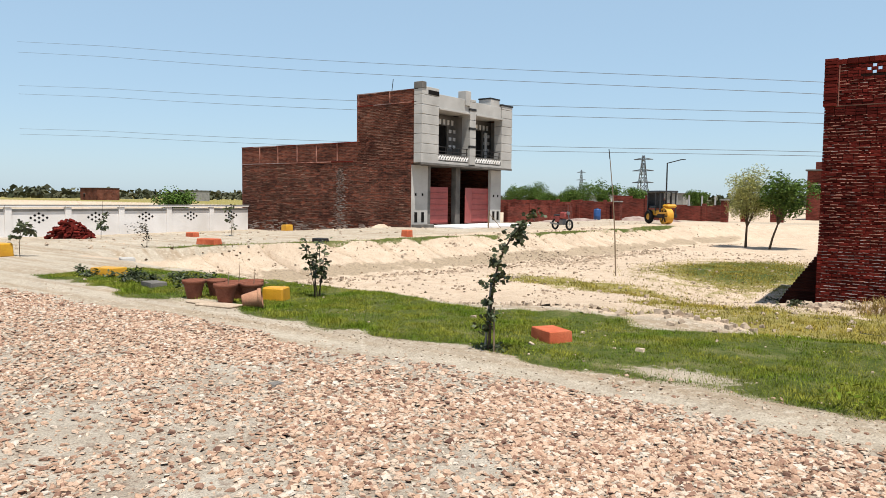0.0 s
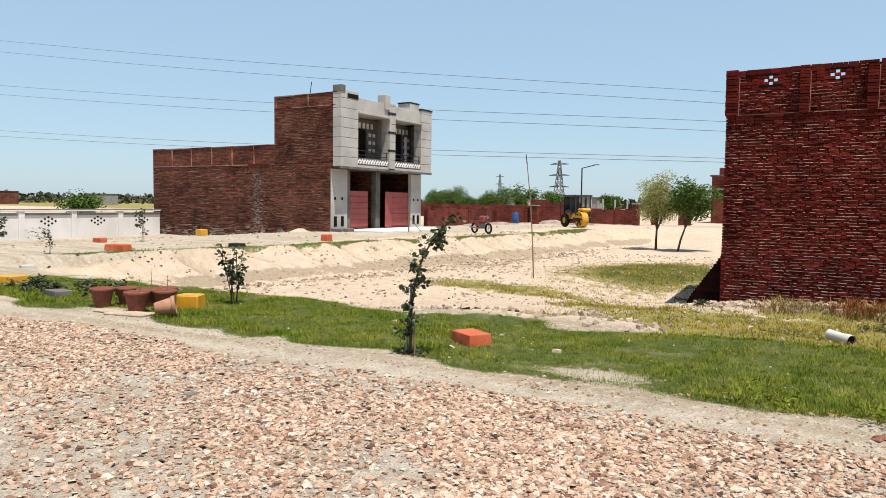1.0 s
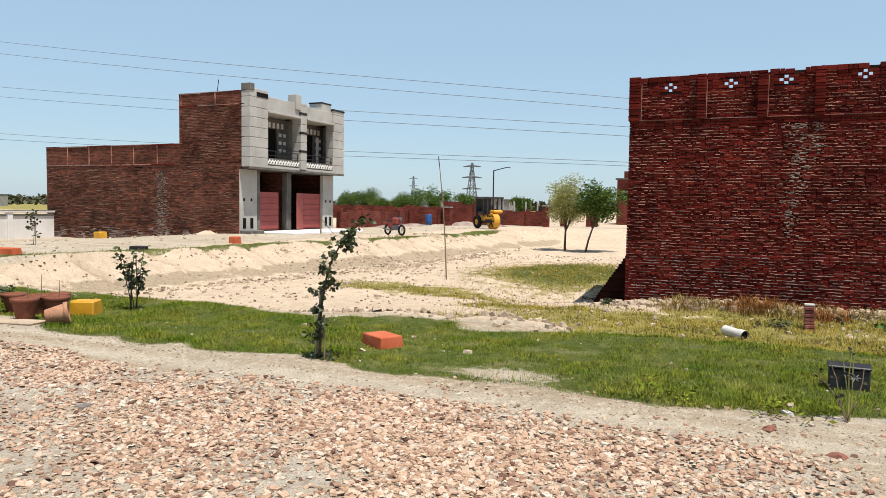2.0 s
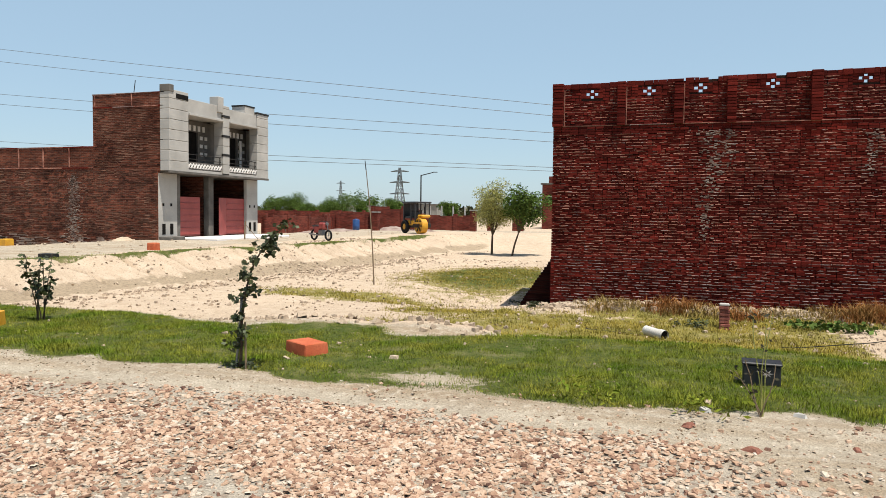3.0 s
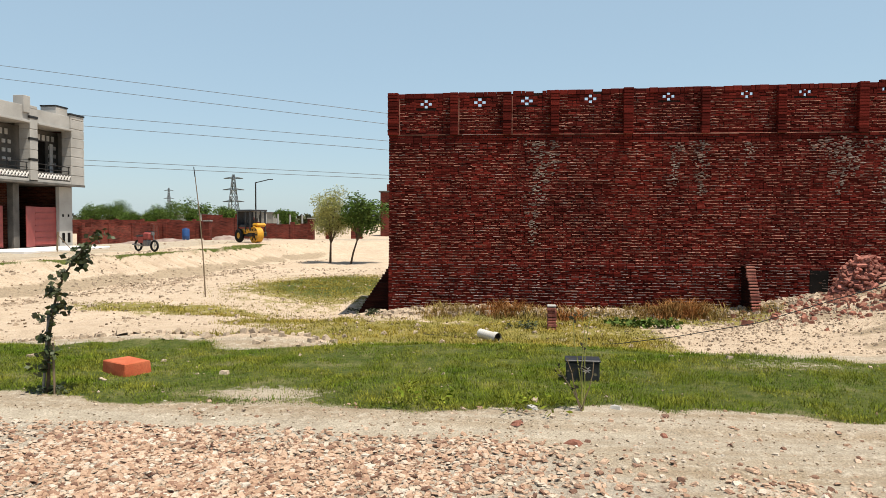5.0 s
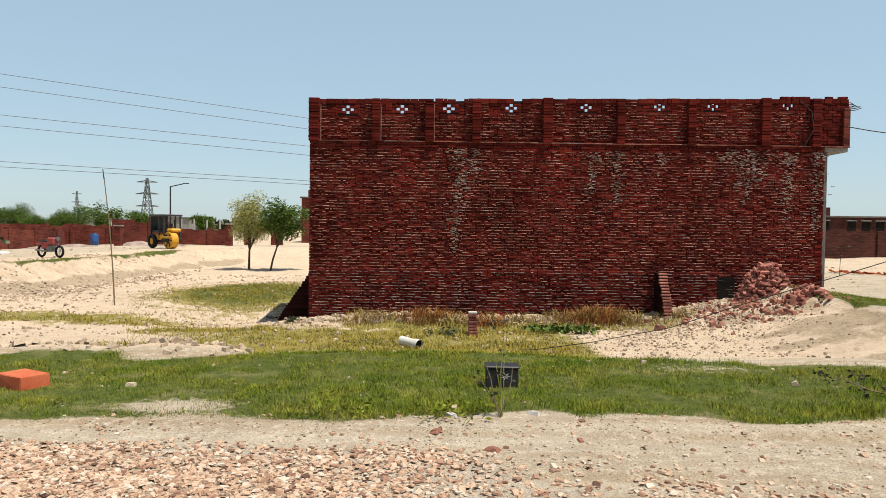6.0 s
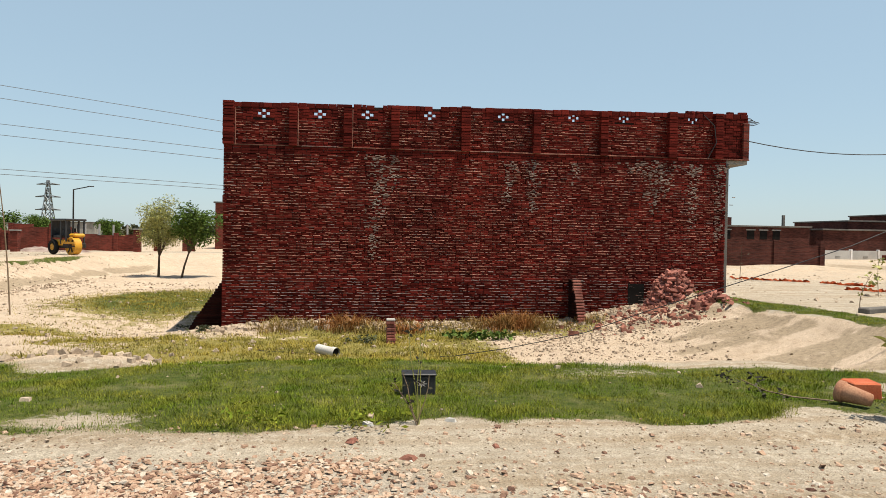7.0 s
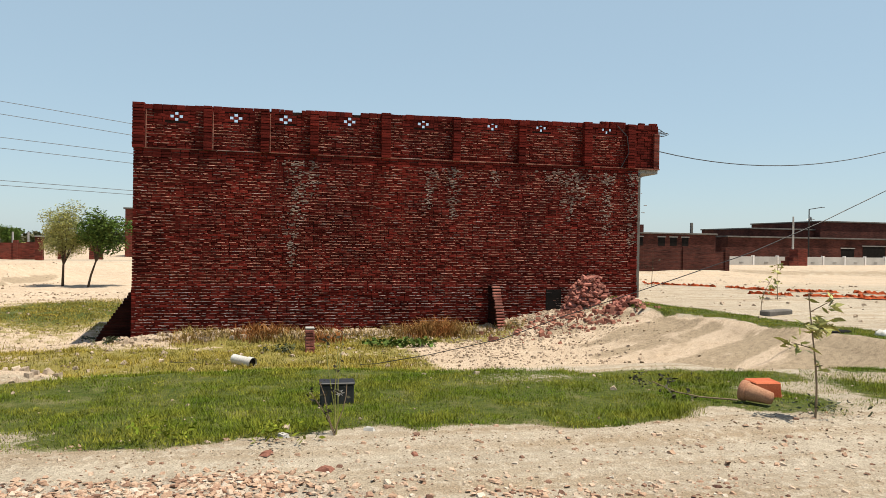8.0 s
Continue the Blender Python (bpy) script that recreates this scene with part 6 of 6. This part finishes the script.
blades("yellow_weeds", "low yellow weeds over the floor of the plot", 170000, (-10, 5, 9.8, 20.8), dry_weight, 0.03, 0.11, 0.006, M_WEED, 6, "weeds")
blades("yellow_weeds", "thin yellow weeds at the back of the plot", 70000, (-14.5, -3.7, 18.5, 36), dry_weight, 0.03, 0.10, 0.009, M_WEED, 7, "weeds")


def wall_foot(x, y):
    return ss(-3.3, -2.2, x) * (1 - ss(6.2, 8.0, x)) * bump2(x, y, x, 20.3, 1, 0.75) * (0.25 + 1.0 * vn(x, y, 0.9, 23))


def rusty(x, y):
    return np.clip(bump2(x, y, 4.6, 20.3, 0.8, 0.5) * 1.3 + bump2(x, y, -0.2, 20.4, 0.7, 0.5) + bump2(x, y, 1.6, 19.8, 0.6, 0.5) * 0.6, 0, 1)


blades("dry_weeds", "tangled straw-coloured weeds along the foot of the wall", 60000, (-3.4, 8.2, 18.8, 21.2), wall_foot, 0.05, 0.28, 0.007, M_STRAW, 8, "weeds")
blades("dry_weeds", "rusty brown dry weeds along the foot of the wall", 42000, (-1.5, 6, 19.2, 21.2), rusty, 0.10, 0.42, 0.009, M_DRYWEED, 9, "weeds")
r = np.random.RandomState(12)
v, f = leaf_cloud([(x, 18.6 + r.normal(0, 0.15), gz(x, 18.6) + 0.12) for x in np.linspace(2.6, 4.1, 14)], 0.2, 260, 0.13, 13, 0.5, 0.8)
tagged(raw("creeping_vine", v, f, M_LEAF_FAR), "dark green broad-leaved creeper on the sand", "plant", kind="stuff")
for k, (x, y, n, s) in enumerate(((-13.3, 7.3, 500, 0.09), (-12.2, 7.2, 420, 0.09), (-11.0, 7.6, 320, 0.08), (0.2, 6.2, 90, 0.06), (-0.6, 6.25, 70, 0.06), (0.3, 18.0, 160, 0.1), (-4.6, 22.6, 120, 0.14), (-3.9, 20.4, 140, 0.11), (5.45, 6.25, 110, 0.05), (4.6, 7.9, 60, 0.07), (6.4, 13.2, 60, 0.08))):
    rr = np.random.RandomState(50 + k)
    sp = 0.5 if n > 300 else 0.18
    v, f = leaf_cloud([(rr.normal(0, sp), rr.normal(0, sp * 0.5), rr.uniform(0.03, 0.16)) for _ in range(10)], 0.12, n, s, 60 + k, 0.7, 0.4)
    w = root("weed_clump", "low leafy weed clump on the ground", "weed", x, y, gz(x, y))
    raw("foliage", v, f, M_GRASS if k in (3, 4) else M_LEAF if k < 9 else M_LEAF_DULL, w)


# things left on the eastern verge and lawn
def crumpled(name, label, category, x, y, sx, sy, sz, material, seed):
    b = bmesh.new()
    bmesh.ops.create_icosphere(b, subdivisions=3, radius=1.0)
    rr = np.random.RandomState(seed)
    ph = rr.uniform(0, 6.28, 6)
    for q in b.verts:
        k = 1 + 0.16 * math.sin(5 * q.co.x + ph[0]) * math.sin(6 * q.co.y + ph[1]) + 0.10 * math.sin(11 * q.co.z + 7 * q.co.x + ph[2])
        q.co = Vector((q.co.x * sx * k, q.co.y * sy * k, max(-0.25, q.co.z) * sz * k))
    b.transform(Matrix.Translation((x, y, gz(x, y) + sz * 0.2)))
    tagged(part(name, b, material, smooth=True), label, category)


crumpled("plastic_sack", "crumpled white plastic sack on the verge", "sack", 11.55, 11.8, 0.17, 0.13, 0.10, M_PIPE, 1)
crumpled("dark_rag", "dark rag lying in the verge grass", "rag", 11.0, 12.3, 0.28, 0.1, 0.05, M_RUBBER, 2)
fb = root("fallen_branch", "dry fallen branch with withered leaves on the lawn", "branch", 4.45, 6.95, gz(4.45, 6.95) + 0.02, -12)
part("stem", rod_path(bmesh.new(), [(-0.42, 0.15, 0.16), (-0.2, 0.06, 0.07), (0.05, 0.0, 0.03), (0.4, -0.08, 0.02)], 0.006, 0.009, 5), M_WOOD, fb)
part("twig", rod_path(bmesh.new(), [(-0.2, 0.06, 0.07), (-0.28, 0.0, 0.14)], 0.004, 0.002, 4), M_WOOD, fb)
v, f = leaf_cloud([(-0.3, 0.1, 0.1), (-0.2, 0.05, 0.05), (-0.26, 0.0, 0.1), (-0.05, 0.02, 0.05)], 0.07, 26, 0.06, 44, 0.7, 0.5)
raw("withered_leaf", v, f, M_LEAF_DULL, fb, kind="stuff")


# pale clods and rubble of the plot
def field_of_rocks(name, label, n, area, weight, lo, hi, material, seed, flat=0.6, category="stones"):
    r = np.random.RandomState(seed)
    x, y = r.uniform(area[0], area[1], n), r.uniform(area[2], area[3], n)
    keep = r.rand(n) < weight(x, y)
    x, y = x[keep], y[keep]
    s = lo + (hi - lo) * r.rand(len(x)) ** 3
    v, f = scatter_rocks(x, y, s, seed + 1, flat, 0.25, 0.35)
    return tagged(raw(name, v, f, material), label, category, kind="stuff")


def toe_w(x, y):
    crest = np.interp(y, [12, 16.4, 21.4, 33.6, 47, 52, 60], [-20.0, -19.3, -18.6, -17.0, -16.6, -14.4, -13.6])
    return np.clip(bump2(x - crest, y, 2.75, y, 0.4, 1) * ss(12, 14, y) * (0.2 + 1.0 * vn(x, y, 1.0, 86)), 0, 1)


def clod_w(x, y):
    ridge = ss(-8, -6, x) * (1 - ss(-2.3, -1.2, x)) * bump2(x, y, x, 9.75, 1, 0.5) * 1.0
    crest = np.interp(y, [12, 16.4, 21.4, 33.6, 47, 52, 60], [-20.0, -19.3, -18.6, -17.0, -16.6, -14.4, -13.6])
    toe = bump2(x - crest, y, 2.9, y, 0.5, 1) * ss(12, 14, y) * 0.75 + bump2(x, y, -15.0, 28.5, 1.3, 2.6) * 0.9
    return np.clip((ridge + toe + 0.06 * ss(10, 11, y)) * (0.4 + vn(x, y, 0.6, 25)), 0, 1) * (1 - turf_weight(x, y))


def slope_w(x, y):
    return np.clip(bump2(x, y, 7.2, 19.3, 2.2, 1.6) * 0.8 + ss(2.6, 4, x) * (1 - ss(7, 8.5, x)) * ss(10, 11.5, y) * 0.25, 0, 1) * (1 - turf_weight(x, y))


field_of_rocks("sand_clods", "pale crumbled sand clods on the floor of the plot", 60000, (-19, 4, 9.0, 40), clod_w, 0.02, 0.14, M_CLOD, 31)
field_of_rocks("sand_clods", "small sandy clods on the slope by the brick house", 26000, (2.5, 11.5, 9.4, 21), slope_w, 0.012, 0.085, M_CLOD, 33)
field_of_rocks("earth_crumbs", "dark crumbled earth along the crest of the bank", 9000, (-21, -12.5, 11, 54), lambda x, y: bump2(x - np.interp(y, [12, 16.4, 21.4, 33.6, 47, 52, 60], [-20.0, -19.3, -18.6, -17.0, -16.6, -14.4, -13.6]), y, 0.15, y, 0.3, 1) * (0.2 + 0.8 * vn(x, y, 1.3, 65)) + 0.8 * bump2(x, y, -12.8, 47.0, 2.0, 2.2) * ss(0.45, 0.7, vn(x, y, 0.9, 66)), 0.02, 0.09, M_EARTH, 47)
field_of_rocks("earth_crumbs", "brown earth fallen along the toe of the bank", 6000, (-18, -8, 11.5, 46), toe_w, 0.02, 0.12, M_EARTH, 89)
field_of_rocks("wall_rubble", "pale crumbled earth heaped along the foot of the wall", 5200, (-4.2, 8.6, 20.0, 21.2), lambda x, y: np.clip(0.25 + 0.9 * vn(x, y, 0.8, 81), 0, 1) * bump2(x, y, x, 20.75, 1, 0.5), 0.03, 0.19, M_CLOD, 83)
field_of_rocks("earth_crumbs", "brown crumbs of earth strewn over the sandy slope", 6500, (2.5, 9.6, 9.5, 20.8), lambda x, y: (0.1 + 0.9 * vn(x, y, 0.7, 82) ** 2) * (1 - turf_weight(x, y)) * (1 - 0.8 * ss(6.8, 8.2, x) * ss(18.5, 17, y)), 0.010, 0.06, M_EARTH, 85)
field_of_rocks("earth_crumbs", "brown crumbs of earth over the floor of the plot", 16000, (-19, 2.5, 9.6, 40), lambda x, y: (0.05 + 0.7 * vn(x, y, 1.1, 84) ** 2) * (1 - turf_weight(x, y)), 0.015, 0.08, M_EARTH, 87)
field_of_rocks("brick_rubble", "broken brick bits at the foot of the wall", 2600, (5.2, 10.6, 17.5, 21.0), lambda x, y: np.clip(bump2(x, y, 8.6, 19.6, 1.6, 1.0), 0, 1) * 0.8, 0.04, 0.2, M_RUBBLE, 35)
field_of_rocks("verge_rubble", "stray brick bits along the edge of the road", 3200, (-3, 9, 5.0, 6.5), lambda x, y: bump2(x, y, x, 5.9, 1, 0.45) * (0.15 + 0.5 * vn(x, y, 0.7, 41)), 0.012, 0.055, M_CHIP, 37, 0.4)
field_of_rocks("verge_litter", "dark bits of dry earth and litter along the verge", 11000, (-9, 9, 4.6, 6.7), lambda x, y: bump2(x, y, x, 5.9, 1, 0.55) * (0.1 + 0.9 * vn(x, y, 0.5, 67)), 0.006, 0.026, M_EARTH, 49, 0.3)
field_of_rocks("lawn_rubble", "pale bits of rubble lying in the grass", 500, (-14, 9, 6.4, 9.3), lambda x, y: 0.25 + 0.5 * bump2(x, y, -2.2, 6.9, 1.2, 0.5), 0.02, 0.09, M_CLOD, 39, 0.5)
field_of_rocks("road_rubble", "stones strewn over the side road", 1500, (11, 26, 14, 34), lambda x, y: 0.35 + 0 * x, 0.02, 0.14, M_CLOD, 43, 0.5)
field_of_rocks("road_rubble", "stones along the road before the two-storey house", 1800, (-30, -19.8, 9, 58), lambda x, y: 0.35 + 0 * x, 0.03, 0.16, M_CLOD, 45, 0.5)


def stone(x, y, s, material, label, sink=0.2):
    v, f = scatter_rocks([x], [y], [s], int(abs(x * 100 + y * 10)), 0.28, sink, 0.1)
    tagged(raw("stone", v, f, material), label, "stone")


stone(0.98, 6.42, 0.12, M_PLASTER, "white stone at the edge of the grass")
stone(0.25, 6.3, 0.12, M_PLASTER, "pale stone at the edge of the grass")
stone(0.55, 5.5, 0.12, M_RUBBLE, "flat piece of red brick on the road")
stone(0.12, 5.9, 0.11, M_RUBBLE, "flat piece of red brick on the road edge")
stone(1.25, 5.75, 0.08, M_RUBBLE, "flat piece of red brick on the road edge")
stone(-4.9, 4.1, 0.13, M_CEMENT_DARK, "dark stone lying on the gravel")
for px, py, dx in ((12.3, 15.8, 0.5), (14.8, 13.6, 0.6)):
    kb = root("kerb_stone", "low concrete kerb piece on the grassy verge", "kerb", px, py, gz(px, py), 20)
    part("block", box(-dx, dx, -0.14, 0.14, -0.05, 0.12, 0.03), M_CEMENT_DARK, kb)


# ---- broken-brick gravel of the near road ----
def gravel():
    r = np.random.RandomState(71)
    n = 230000
    x, y = r.uniform(-17, 3.2, n), r.uniform(1.0, 5.75, n)
    w = gravel_weight(x, y)
    band = ss(2.6, 4.3, y + (x + 4) * 0.14) * 0.62 + 0.38
    patch = np.clip(0.1 + 1.15 * vn(x, y, 0.6, 51) * (0.55 + 0.8 * vn(x, y, 2.3, 52)), 0.08, 1)
    keep = r.rand(n) < np.clip(w * band * patch, 0, 1)
    x, y = x[keep], y[keep]
    s = 0.014 + 0.041 * r.rand(len(x)) ** 1.7
    near = (x > -4.6) & (x < -2.4) & (y < 3.9) & (s > 0.028)
    pick = np.where(near)[0][:290]
    mask = np.ones(len(x), bool)
    mask[pick] = False
    bed = root("gravel_bed", "bed of broken pink brick gravel on the road", "gravel", kind="structure")
    v, f = scatter_rocks(x[mask], y[mask], s[mask], 72, 0.25, -0.3, 0.34)
    raw("gravel_rest", v, f, M_CHIP, bed, kind="stuff")
    units = []
    for k in range(12):
        me = bpy.data.meshes.new("brick_chip")
        me.from_pydata(rock_unit(r, 0.25).tolist(), [], ROCK_FACES)
        me.materials.append(M_CHIP_PART)
        units.append(me)
    for i in pick:
        ob = new("brick_chip", units[i % 12])
        ob.parent = bed
        ob.matrix_basis = pose(x[i], y[i], gz(x[i], y[i]) + s[i] * 0.1, r.normal(0, 14), r.normal(0, 14), r.uniform(0, 360)) @ Matrix.Diagonal((s[i], s[i], s[i], 1))


gravel()
field_of_rocks("pale_gravel", "loose pale stones thinly strewn over the road", 17000, (-2, 9, 2.6, 5.7), lambda x, y: np.clip(0.12 + 1.1 * vn(x, y, 0.9, 57) ** 1.5 * ss(5.7, 4.4, y), 0, 1) * 0.8, 0.010, 0.055, M_CHIP, 63, 0.36)
field_of_rocks("road_grit", "fine pale grit pressed into the road", 9000, (-14, 8, 1.2, 6.1), lambda x, y: 0.25 + 0.6 * vn(x, y, 0.8, 53), 0.010, 0.035, M_CLOD, 61, 0.5)
